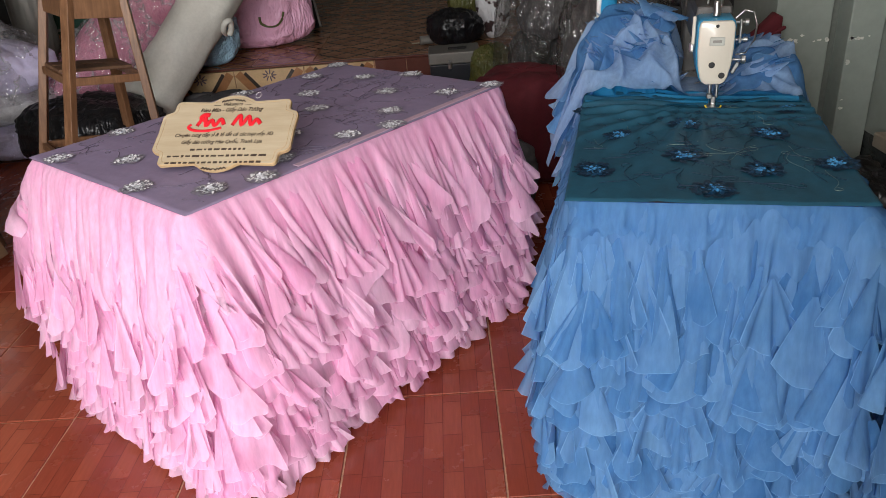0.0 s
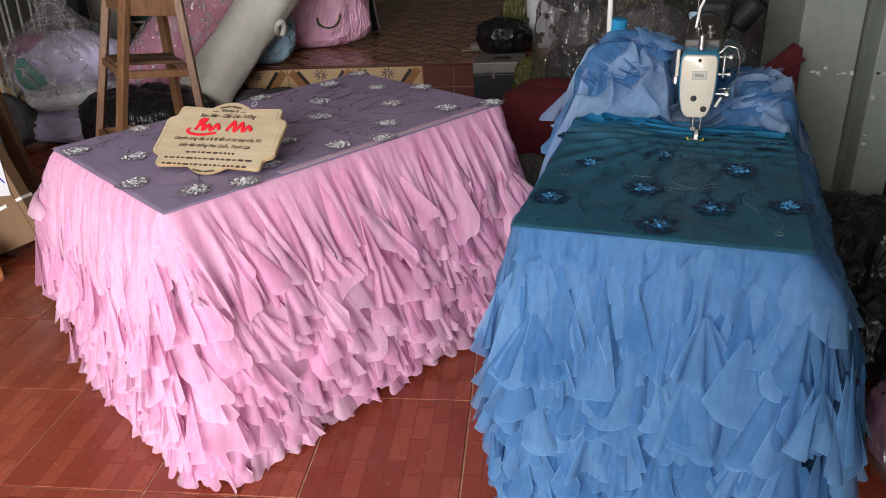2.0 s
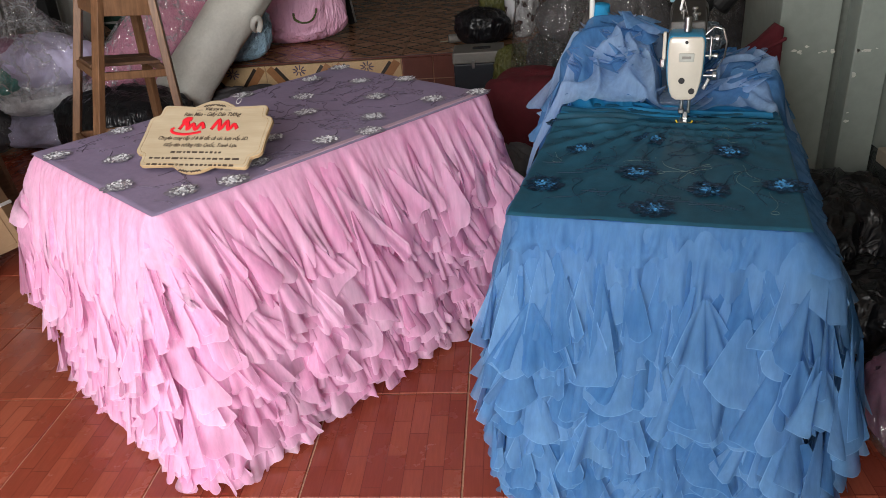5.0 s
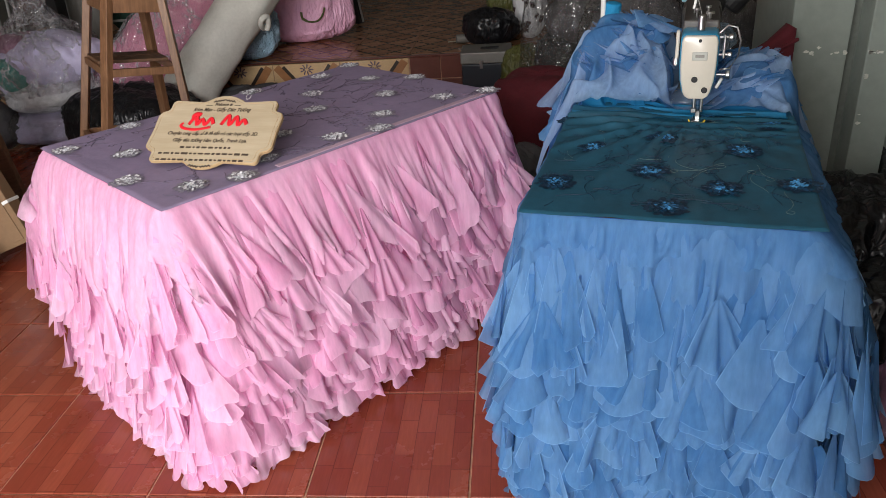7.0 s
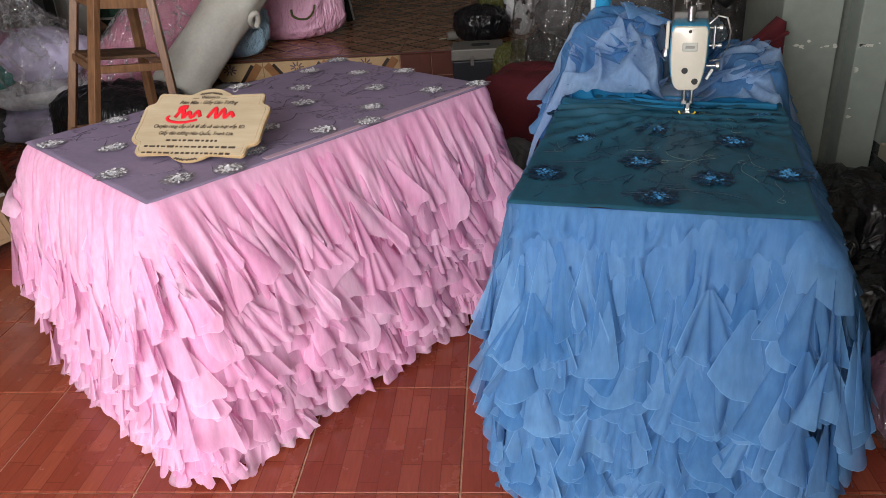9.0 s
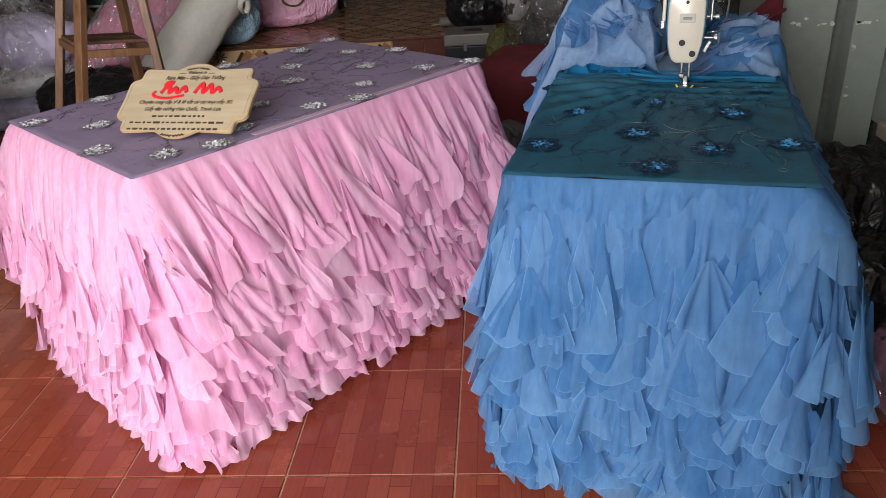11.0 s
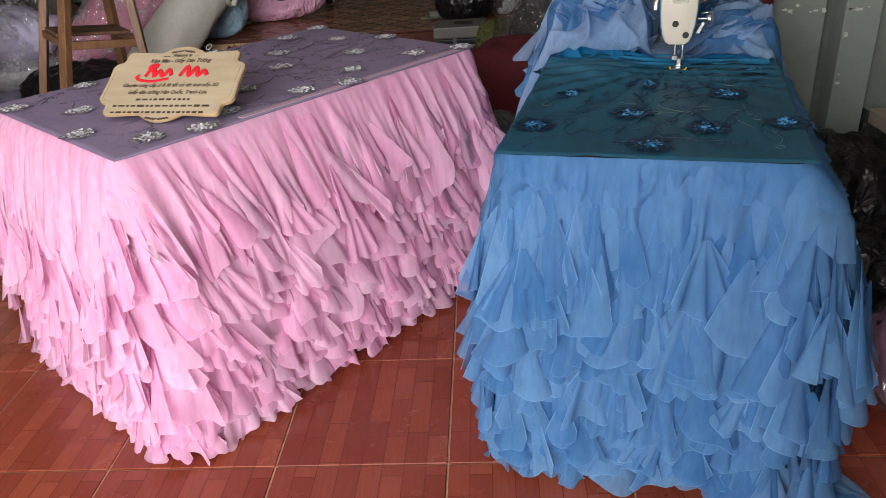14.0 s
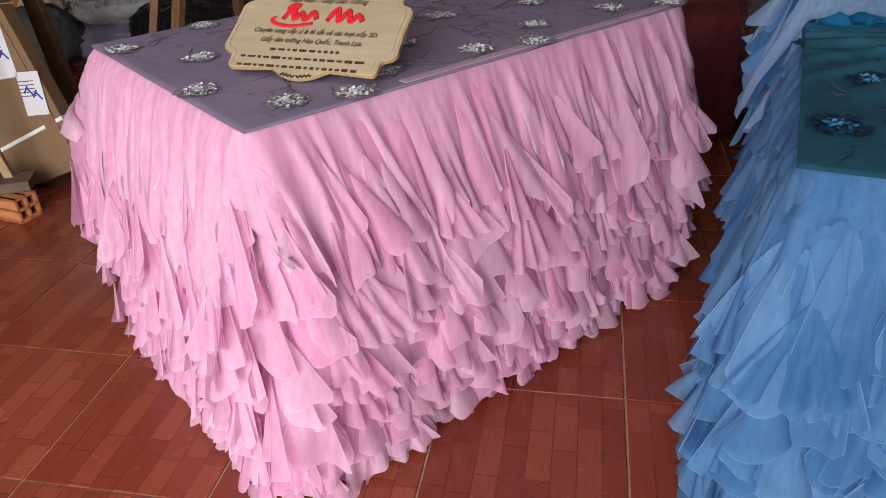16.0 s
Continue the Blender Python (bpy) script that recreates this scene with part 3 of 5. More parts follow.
def flap(rng, length, w1, long, nu=15, nv=9):
    """One ruffle: a fan of cloth, gathered above, opening below into soft flutes with a rounded end. x along, y outward, z down from 0."""
    kind = rng.random()
    ph, lobe, side = rng.uniform(0, 6.28), rng.uniform(-0.03, 0.12), rng.gauss(0, 0.07)
    w0, curl, depth, waves, amp = rng.uniform(0.05, 0.14) * w1, rng.uniform(0.5, 1.2), rng.uniform(0.15, 0.4) * w1, rng.uniform(2.5, 5), rng.uniform(0.10, 0.2) * w1
    skew, round_off = rng.gauss(0, 0.12), rng.choice((0.03, 0.08, 0.14, 0.2))
    if kind < 0.46:
        # a half-closed cone, its open end downwards
        w0, curl, depth, lobe, amp, w1 = 0.04 * w1, rng.uniform(1.2, 2.0), rng.uniform(0.3, 0.55) * w1, rng.uniform(-0.04, 0.08), 0.07 * w1, w1 * 0.78
    elif kind < 0.66:
        # a loose corner, cut aslant
        side, lobe, curl, depth = rng.choice((-1, 1)) * rng.uniform(0.12, 0.3), rng.uniform(-0.04, 0.06), rng.uniform(0.3, 0.9), 0.25 * w1
        skew += side * 0.3
    elif kind < 0.80:
        # a narrow pleat
        w1, w0, curl, length = w1 * 0.45, w1 * 0.1, rng.uniform(1.0, 1.8), length * 1.08
    else:
        # a wider piece with several flutes
        w1, w0, waves, amp, curl = w1 * 1.2, 0.10 * w1, rng.uniform(6, 10), 0.26 * w1, 0.4
    if long:
        curl, depth, lobe = curl * 0.6, depth * 0.6, lobe * 0.5
    verts = []
    e = min(0.12, 0.0011 / w1)
    us = [-1.0] + [-1 + e + (2 - 2 * e) * i / (nu - 3) for i in range(nu - 2)] + [1.0]
    vs = [j / (nv - 2) * (1 - 0.0011 / length) for j in range(nv - 1)] + [1.0]
    for v in vs:
        w = w0 + (w1 - w0) * v ** (0.9 if not long else 0.7)
        for u in us:
            a = curl * u
            x = w * math.sin(a) / max(math.sin(min(curl, 1.57)), 0.2)
            y = depth * v ** 1.2 * (math.cos(a) - 0.3) + amp * v ** 1.3 * math.sin(waves * u + ph)
            z = -length * v * (1 - lobe * u * u - round_off * u ** 8 + side * u + 0.025 * math.sin(5 * u + ph))
            verts.append((x + skew * length * v, y, z))
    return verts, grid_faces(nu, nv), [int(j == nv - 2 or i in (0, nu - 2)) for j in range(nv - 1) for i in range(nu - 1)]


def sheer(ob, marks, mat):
    """Gives a ruffle its denser edge, on pink and blue painted paler for caught light."""
    ob.data.materials.append(EDGE_TULLE[mat])
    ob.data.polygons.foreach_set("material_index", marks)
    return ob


def ruffle_tier(path, spans, z_top, length, w1, flare_at, gap, mat, parent, rng, lean, store, long=False, floor_at=0.006):
    """One tier of overlapping ruffles round the table. spans: stretches of the outline, each with its density and whether its ruffles are parts of their own."""
    for s0, s1, dens, own in spans:
        s = s0
        while s < s1:
            L, w = length * rng.uniform(0.7, 1.15), w1 * rng.uniform(0.6, 1.35)
            z0 = min(H - 0.02, z_top + rng.uniform(-0.05, 0.05)) if z_top > 0.2 else z_top + rng.uniform(-0.02, 0.02)
            fv, ff, fm = flap(rng, L, w, long and rng.random() < 0.6)
            x, y, nx, ny = on_path(path, s)
            tx, ty = -ny, nx
            o0 = flare_at(z0, s) + (rng.uniform(-0.010, 0.004) if long else rng.uniform(-0.016, 0.016))
            turn, lay = rng.gauss(0, 0.26), lean * (1.0 if ny < -0.5 else 0.1) + rng.gauss(0, 0.06)
            cs, sn = math.cos(turn), math.sin(turn)
            tilt = rng.uniform(0.0, 0.20) if not long else rng.uniform(0.05, 0.18)
            out = []
            for fx, fy, fz in fv:
                fy += -fz * tilt
                fx += -fz * lay
                gx, gy = fx * cs - fy * sn, fx * sn + fy * cs
                o = o0 + max(gy, -0.015)
                zz = z0 + fz
                if zz < floor_at:
                    o += (floor_at - zz) * 0.2
                    zz = floor_at + 0.002 * rng.random()
                out.append((x + tx * gx + nx * o, y + ty * gx + ny * o, zz))
            if own and store["count"] < 300:
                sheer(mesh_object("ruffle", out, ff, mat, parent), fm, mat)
                store["count"] += 1
            else:
                base = len(store["verts"])
                store["verts"].extend(out)
                store["faces"].extend(tuple(base + k for k in f) for f in ff)
                store["marks"].extend(fm)
            s += gap * rng.uniform(0.6, 1.4) / dens


def top_cloth(w, l, z, mat, parent, label, seed, wrinkle=0.0015, pull=None):
    """The cloth on the table top: slightly uneven, turned down over the edges."""
    nu, nv = 130, 190
    verts = []
    for j in range(nv):
        for i in range(nu):
            x, y = (w + 0.014) * i / (nu - 1) - 0.007, (l + 0.014) * j / (nv - 1) - 0.007
            h = wrinkle * noise.noise(Vector((x * 9, y * 9, seed))) + 0.4 * wrinkle * noise.noise(Vector((x * 40, y * 14, seed)))
            if pull:
                px, py = pull
                r = math.hypot(x - px, y - py)
                ang = math.atan2(y - py, x - px)
                west = 0.25 + 0.75 * max(0.0, math.cos(ang - radians(186)))
                k = math.exp(-((r - 0.20) / 0.20) ** 2) * west
                k *= min(1.0, max(0.0, r - 0.05) / 0.08)
                h += 0.013 * k * (0.5 + 0.5 * math.cos(ang * 26 + 1.6 * noise.noise(Vector((x * 5, y * 5, 3))))) ** 2
                back = math.exp(-((y - py + 0.03) / 0.12) ** 2)
                h += 0.007 * back * (0.5 + 0.5 * math.cos(y * 150 + 3 * noise.noise(Vector((x * 2.5, y * 4, 8))))) ** 2
            edge = min(x, w - x, y, l - y) + 0.007
            h -= 0.003 * max(0.0, 1 - edge / 0.006) ** 2
            verts.append((x, y, z + h))
    return mesh_object("top_cloth", verts, grid_faces(nu, nv), mat, parent, label)


def sequin_flower(parent, x, y, z, r, base_mat, petal_mat, bright_mat, seed, bright=110, spread=0.8):
    """An embroidered flower: a low rosette of thread petals, with shiny sequins heaped in its middle."""
    rng = random.Random(seed)

    def petals(n, r0, r1, size, lift, tilt):
        verts, faces = [], []
        for k in range(n):
            a = 2 * math.pi * k / n + rng.uniform(-0.3, 0.3)
            rad = rng.uniform(r0, r1)
            cx, cy, cz = rad * math.cos(a), rad * math.sin(a), lift * rng.uniform(0.5, 1.3)
            m = pose(cx, cy, cz, 0, 0, math.degrees(a)) @ pose(0, 0, 0, rng.uniform(-tilt, tilt), rng.uniform(-tilt, tilt), 0)
            s = size * rng.uniform(0.7, 1.25)
            base = len(verts)
            verts.append(m @ Vector((0, 0, 0)))
            for i in range(8):
                w = 2 * math.pi * i / 8
                verts.append(m @ Vector((s * math.cos(w), s * 0.85 * math.sin(w), 0.12 * s + 0.06 * s * math.cos(2 * w))))
            faces.extend((base, base + 1 + i, base + 1 + (i + 1) % 8) for i in range(8))
        return verts, faces
    rosette = thing_part("sequin_flower", parent, (x, y, z), rng.uniform(0, 360))
    v, f = petals(90, r * 0.3, r * 0.95, r * 0.15, 0.0008, 5)
    mesh_object("thread_rosette", v, f, base_mat, rosette)
    v, f = petals(70, r * 0.1, r * 0.85, r * 0.11, 0.0016, 14)
    mesh_object("outer_rosette", v, f, petal_mat, rosette)
    v, f = petals(bright, 0.0, r * spread, r * 0.085, 0.0026, 26)
    mesh_object("bright_rosette", v, f, bright_mat, rosette)
    return rosette


def thing_part(name, parent, place, turn):
    ob = new(name)
    ob.empty_display_size = 0.02
    ob.parent = parent
    ob.matrix_local = pose(*place, 0, 0, turn)
    return ob


def vines(parent, w, l, z, mat, n, seed, label, radius=0.0007):
    """Curling corded stems stitched on the cloth."""
    rng = random.Random(seed)
    for _ in range(n):
        x, y, a = rng.uniform(0.03, w - 0.03), rng.uniform(0.03, l - 0.03), rng.uniform(0, 6.28)
        step, turn, run = 0.0035, rng.choice((-1, 1)), rng.uniform(0.05, 0.13)
        loop, coil, gone, pts = rng.uniform(0.03, 0.05), rng.uniform(90, 150), 0.0, []
        while gone < run + loop and 0.012 < x < w - 0.012 and 0.012 < y < l - 0.012:
            pts.append((x, y, z + 0.0012))
            a += step * (turn * coil if gone > run else turn * 22 * math.cos(gone / run * 5))
            x, y, gone = x + step * math.cos(a), y + step * math.sin(a), gone + step
        if len(pts) > 5:
            v, f = tube_mesh(pts, radius, 5)
            mesh_object("vine_embroidery", v, f, mat, parent, label)


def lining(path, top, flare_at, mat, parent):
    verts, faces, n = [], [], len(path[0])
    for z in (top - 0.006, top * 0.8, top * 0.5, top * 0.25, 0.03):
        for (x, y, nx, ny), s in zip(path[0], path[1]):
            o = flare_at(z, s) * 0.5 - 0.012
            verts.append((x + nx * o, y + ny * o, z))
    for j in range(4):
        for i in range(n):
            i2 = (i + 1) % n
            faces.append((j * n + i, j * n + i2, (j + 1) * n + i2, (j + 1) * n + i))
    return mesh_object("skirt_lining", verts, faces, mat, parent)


H = 0.735


def skirted_table(m, w, l, label, mat, lining_mat, seed, spans, flares, lean, w1, legs_mat, smooth_drop, spacing):
    """A table hung with tiers of tulle. flares: how far the hem stands out on the side along x, the far x side, the far y side and the side along y."""
    table = thing("skirted_table", m, label, "table", "tables with ruffled skirts")
    part("table_board", box_bm(w - 0.02, l - 0.02, 0.026, pose(w / 2, l / 2, H - 0.02), 0.003), STOOL_TOP, table)
    for x in (0.06, w - 0.06):
        for y in (0.06, l - 0.06):
            part("leg", box_bm(0.04, 0.04, H - 0.034, pose(x, y, (H - 0.034) / 2), 0.003), legs_mat, table)
    path = rounded_path(w, l, 0.022)
    total = path[2]

    def flare_at(z, s):
        x, y, nx, ny = on_path(path, s)
        f = (max(0.0, -ny) * flares[0] + max(0.0, nx) * flares[1] + max(0.0, ny) * flares[2] + max(0.0, -nx) * flares[3]) * (0.42 if abs(nx * ny) > 0.3 and x < 0.1 and y < 0.1 else 1.0)
        d = max(0.0, (H - z) / H)
        return 0.003 + f * min(1.0, d / 0.3) ** 0.75 * (1 - 0.35 * max(0.0, d - 0.3))
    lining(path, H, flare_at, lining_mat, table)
    rng = random.Random(seed)
    store = {"count": 0, "verts": [], "faces": [], "marks": []}
    v, f = gathered_band(path, H + 0.004, smooth_drop, flare_at, lean, seed + 3, 0.004)
    mesh_object("gathered_band", v, f, mat, table)
    v, f = gathered_band(path, H, smooth_drop + 0.07, flare_at, lean * 0.7, seed, 0.0)
    mesh_object("gathered_band", v, f, mat, table)
    tiers = ((0.125, 0.10, 0.95, 0.024, False), (0.17, 0.115, 0.9, 0.023, False), (0.225, 0.13, 1.0, 0.026, False), (0.285, 0.145, 1.0, 0.028, False), (0.35, 0.15, 1.05, 0.030, False), (0.42, 0.155, 1.05, 0.031, False),
             (0.49, 0.16, 1.05, 0.032, False), (0.56, 0.17, 1.0, 0.032, False), (0.62, 0.17, 0.9, 0.034, False), (0.675, 0.20, 0.9, 0.030, True))
    for z, L, wide, gap, long in reversed(tiers):
        ruffle_tier(path, spans, z, L, w1 * wide, flare_at, gap * spacing, mat, table, rng, lean * (1 if z > 0.4 else 0.5), store, long)
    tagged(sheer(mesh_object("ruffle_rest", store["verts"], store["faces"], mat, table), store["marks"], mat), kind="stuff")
    return table


# pink table: its first corner is the near one; x runs to the right-hand corner, y to the left-hand one
PW, PL, PA = 1.065, 0.695, 49.9
pink = skirted_table(pose(-0.541, 1.343, 0, 0, 0, PA), PW, PL, "table with ruffled pink tulle skirt and mauve embroidered top cloth", PINK_TULLE, PINK_LINING, 11,
                     [(-0.003, 0.038, 3.6, False), (PW - 0.012, PW + 0.028, 3.0, False), (2 * PW + PL - 0.052, 2 * PW + PL - 0.012, 3.5, False), (-0.03, PW + 0.03, 1.0, True), (PW + 0.03, 2 * PW + PL, 0.3, False), (PW + PW + PL, 2 * PW + 2 * PL - 0.03, 1.0, True)], (0.046, 0.03, 0.10, 0.08), 0.26, 0.048, STOOL_WOOD, 0.25, 0.9)
top_cloth(PW, PL, H + 0.004, MAUVE, pink, "mauve embroidered organza top cloth", 1)
part("pale_hem", box_bm(PW * 0.72, 0.020, 0.0016, pose(PW * 0.635, 0.010, H + 0.0048), 0.0006, 1), PALE_PINK, pink, "pale pink hem")
to_pink = pink.matrix_world.inverted()
for k, (x, y) in enumerate(((-0.986, 1.75), (-0.791, 1.702), (-0.697, 1.508), (-0.523, 1.462), (-0.377, 1.475), (-0.405, 1.631), (-0.644, 2.271), (-0.9, 1.946), (-0.452, 2.432),
                            (-0.428, 2.207), (-0.378, 2.035), (-0.274, 2.367), (-0.192, 2.167), (-0.168, 1.959), (-0.264, 1.771), (-0.12, 1.798), (-0.014, 2.106), (-0.114, 2.373),
                            (-0.363, 2.61), (-0.421, 1.814), (0.125, 2.165))):
    p = to_pink @ Vector((x, y, 0))
    sequin_flower(pink, min(max(p.x, 0.02), PW - 0.02), min(max(p.y, 0.02), PL - 0.02), H + 0.005, 0.04, GREY_THREAD, GREY_SEQUIN, WHITE_SEQUIN, k)
vines(pink, PW, PL, H + 0.0045, DARK_THREAD, 130, 5, "dark corded stem")

# blue table: its first corner is the near left-hand one
BW, BL, BA = 0.515, 1.12, -13.2
blue = skirted_table(pose(0.206, 1.283, 0, 0, 0, BA), BW, BL, "sewing table with ruffled blue tulle skirt and teal embroidered cloth", BLUE_TULLE, BLUE_GAP_LINING, 31,
                     [(-0.003, 0.038, 3.0, False), (BW - 0.012, BW + 0.03, 3.5, False), (-0.03, BW + 0.03, 1.0, True), (BW + 0.03, BW + BL, 1.1, False), (BW + BL, 2 * BW + BL, 0.3, False), (2 * BW + BL, 2 * BW + 2 * BL - 0.03, 0.9, True)], (0.03, 0.125, 0.08, 0.042), -0.03, 0.054, STOOL_WOOD, 0.07, 0.9)
to_blue = blue.matrix_world.inverted()
NEEDLE = Vector((0.63, 1.80, 0))
nl = to_blue @ NEEDLE
top_cloth(BW + 0.012, BL, H + 0.004, TEAL, blue, "dark teal embroidered organza top cloth", 4, 0.003, (nl.x, nl.y))
for k, (x, y) in enumerate(((0.38, 1.61), (0.541, 1.662), (0.69, 1.556), (0.474, 1.452), (0.593, 1.346), (0.279, 1.41), (0.475, 1.269), (0.345, 1.811), (0.416, 2.034), (0.54, 1.89),
                            (0.67, 1.807), (0.739, 1.351), (0.80, 1.72), (0.80, 1.97))):
    p = to_blue @ Vector((x, y, 0))
    sequin_flower(blue, min(max(p.x, 0.012), BW - 0.012), max(p.y, 0.012), H + 0.006, 0.043, NAVY_THREAD, DARK_SEQUIN, BLUE_SEQUIN, 60 + k, 44, 0.5)
vines(blue, BW, 0.8, H + 0.0065, NAVY_THREAD, 95, 8, "dark corded stem")
vines(blue, BW, 0.6, H + 0.0065, PALE_CORD, 16, 18, "glinting pale corded stem", 0.0004)

# ---- the sign on the pink table ----
def blade_outline():
    """The lobed outline of the plaque, half by half, x to the right and y up."""
    h = 0.096
    pts = []

    def arc(cx, cy, r, a0, a1, k=7):
        for i in range(k + 1):
            a = radians(a0 + (a1 - a0) * i / k)
            pts.append((cx + r * math.cos(a), cy + r * math.sin(a)))
    # top lobe, hollow shoulder, right upper corner, hollow notch, swollen side, then mirrored
    arc(0, h - 0.080, 0.080, 126, 54, 10)
    arc(0.056, h - 0.008, 0.010, 210, 290, 4)
    arc(0.128, h - 0.024, 0.010, 90, 0, 4)
    arc(0.148, h - 0.034, 0.010, 190, 260, 4)
    arc(0.146, h - 0.060, 0.016, 80, 10, 4)
    pts.append((0.160, 0.0))
    right = pts[:]
    full = right + [(x, -y) for x, y in reversed(right[:-1])]
    out = full + [(-x, y) for x, y in reversed(full) if x > 0.048]
    clean = []
    for p in out:
        if not clean or math.dist(p, clean[-1]) > 0.003:
            clean.append(p)
    return clean


plaque = thing("sign_board", pose(-0.524, 1.648, 0.802, 32.2, 0, -9.5) @ Matrix.Diagonal((1.04, 1.16, 1, 1)), "pale plywood sign board with lobed edge, red emblem and dark lettering", "sign")


def lay(bm, m=Matrix()):
    """Turns an outline drawn in x and z so that it lies in x and y, thickness up."""
    bmesh.ops.transform(bm, matrix=m @ Matrix.Rotation(radians(-90), 4, "X"), verts=bm.verts[:])
    return bm


outline = blade_outline()
part("board", lay(prism_bm([(x, -y) for x, y in outline], 0.009, 0.001, -0.009)), PLY_EDGE, plaque, "layered plywood edge")
part("face_veneer", lay(prism_bm([(x * 0.985, -y * 0.98) for x, y in outline], 0.0012, 0.0, -0.0102)), PLY, plaque, "pale plywood face")
ZF = 0.0106
inset = [Vector((x * 0.94, y * 0.92, ZF)) for x, y in outline]
v, f = tube_mesh(inset + inset[:1], 0.0005, 4)
mesh_object("engraved_line", v, f, PLY_EDGE, plaque)
for body, size, y, wide, shear in (("Welcome to", 0.012, 0.069, 0.046, 0.3), ("Rèm Màn - Giấy Dán Tường", 0.014, 0.054, 0.150, 0.35),
                                   ("Chuyên cung cấp sỉ & lẻ tất cả các loại xốp 3D.", 0.0125, -0.010, 0.232, 0.3), ("Giấy dán tường Hàn Quốc, Tranh Lụa.", 0.0125, -0.028, 0.190, 0.3)):
    bm = text_bm(body, size, shear, 0.0004, 0.00012, wide)
    bmesh.ops.translate(bm, verts=bm.verts[:], vec=(0, y - 0.2 * size, ZF))
    part("lettering", bm, INK, plaque, "dark printed lettering")
rng = random.Random(12)
for y, x0, x1 in ((-0.045, -0.068, 0.068), (-0.061, -0.118, 0.118), (-0.077, -0.118, 0.112)):
    x = x0
    while x < x1 - 0.008:
        w = min(rng.uniform(0.005, 0.017), x1 - x)
        bm = box_bm(w, rng.uniform(0.0034, 0.0052), 0.0006, pose(x + w / 2, y, ZF))
        bmesh.ops.transform(bm, matrix=Matrix.Shear("XY", 4, (0.0, 0.0)), verts=bm.verts[:])
        part("printed_bar", bm, INK, plaque)
        x += w + 0.0046
for x in (-0.037, 0.037):
    part("printed_bar", box_bm(0.016, 0.001, 0.0008, pose(x, 0.0675, ZF)), INK, plaque)
for y, s in ((0.082, 1), (-0.094, -1)):
    for k in range(7):
        for d in (-1, 1):
            part("leaf_print", box_bm(0.0075, 0.0026, 0.0007, pose(d * (0.004 + k * 0.0036), y - s * 0.0006 * k, ZF, 0, 0, d * (35 if k % 2 else -35)), 0.0011, 1), INK, plaque)


def stroke(points, r, flat=0.45):
    """A thick painted stroke of even width, slightly raised."""
    pts = [Vector((x, y, 0)) for x, y in points]
    fine = []
    for i in range(len(pts) - 1):
        p0, p1, p2, p3 = pts[max(i - 1, 0)], pts[i], pts[i + 1], pts[min(i + 2, len(pts) - 1)]
        for k in range(5):
            t = k / 5
            fine.append(0.5 * (2 * p1 + (p2 - p0) * t + (2 * p0 - 5 * p1 + 4 * p2 - p3) * t * t + (3 * p1 - p0 - 3 * p2 + p3) * t ** 3))
    fine.append(pts[-1])
    v, f = tube_mesh(fine, r, 8)
    return [(a.x, a.y, ZF + 0.0012 + a.z * flat) for a in v], f


# the red emblem, as plain swung shapes: two bold waves over a long curve
def wave(x0, x1, y0, heights):
    pts, n = [], len(heights)
    for i, hh in enumerate(heights):
        x = x0 + (x1 - x0) * i / n
        pts += [(x, y0), (x + 0.3 * (x1 - x0) / n + 0.25 * hh, y0 + hh)]
    return pts + [(x1, y0 + 0.002)]


for points, r in ((wave(-0.070, -0.006, 0.014, (0.026, 0.015, 0.017)), 0.0046), (wave(0.014, 0.080, 0.014, (0.026, 0.023, 0.014)), 0.0046),
                  (((-0.046, 0.041), (-0.058, 0.043), (-0.066, 0.037), (-0.057, 0.030), (-0.048, 0.023)), 0.0052),
                  (((-0.084, 0.018), (-0.090, 0.012), (-0.078, 0.004), (-0.046, 0.001), (-0.010, 0.008)), 0.0034)):
    v, f = stroke(points, r, 0.14)
    mesh_object("red_emblem_stroke", v, f, RED_PAINT, plaque)
part("prop", box_bm(0.02, 0.006, 0.10, pose(0.02, 0.045, -0.044, -32, 0, 0), 0.001, 1), PLY_EDGE, plaque)
v, f = tube_mesh([(0.052 + 0.006 * math.cos(a), 0.098 + 0.008 * math.sin(a), 0.004) for a in [k * math.pi / 8 for k in range(17)]], 0.0005, 5)
mesh_object("hanging_string", v, f, WHITE_PAINT, plaque)

# ---- sewing machine on the blue table ----
machine = thing("sewing_machine", pose(0.634, 1.785, H + 0.002, 0, 0, BA), "cream industrial sewing machine with blue trim, seen end-on", "sewing machine")
face = [(-0.018, 0.066), (0.018, 0.066), (0.028, 0.072), (0.034, 0.084), (0.040, 0.11), (0.043, 0.145), (0.043, 0.200), (0.040, 0.210), (0.034, 0.214),
        (-0.034, 0.214), (-0.040, 0.210), (-0.043, 0.200), (-0.043, 0.145), (-0.040, 0.11), (-0.034, 0.084), (-0.028, 0.072)]
part("head", prism_bm([(x * 1.0, z * 1.0 + (z - 0.14) * 0.02) for x, z in face], 0.10, 0.004, -0.022), BLUE_TRIM, machine, "blue trim round the head", True)
plate = part("face_plate", prism_bm([(x * 0.93, z) for x, z in face], 0.014, 0.004, -0.034), CREAM_PAINT, machine, "cream enamelled face plate", True)
for x, z, r in ((-0.006, 0.113, 0.0075), (0.018, 0.088, 0.0075), (0.0, 0.203, 0.004)):
    part("screw", cyl_bm(r, r * 0.9, 0.004, pose(x, -0.033, z, 90), 16, bevel=0.001), BLACK, plate, "dark screw")
part("badge", box_bm(0.034, 0.004, 0.020, pose(0.002, -0.034, 0.168), 0.0018, 2), BADGE, plate, "pale oval badge")
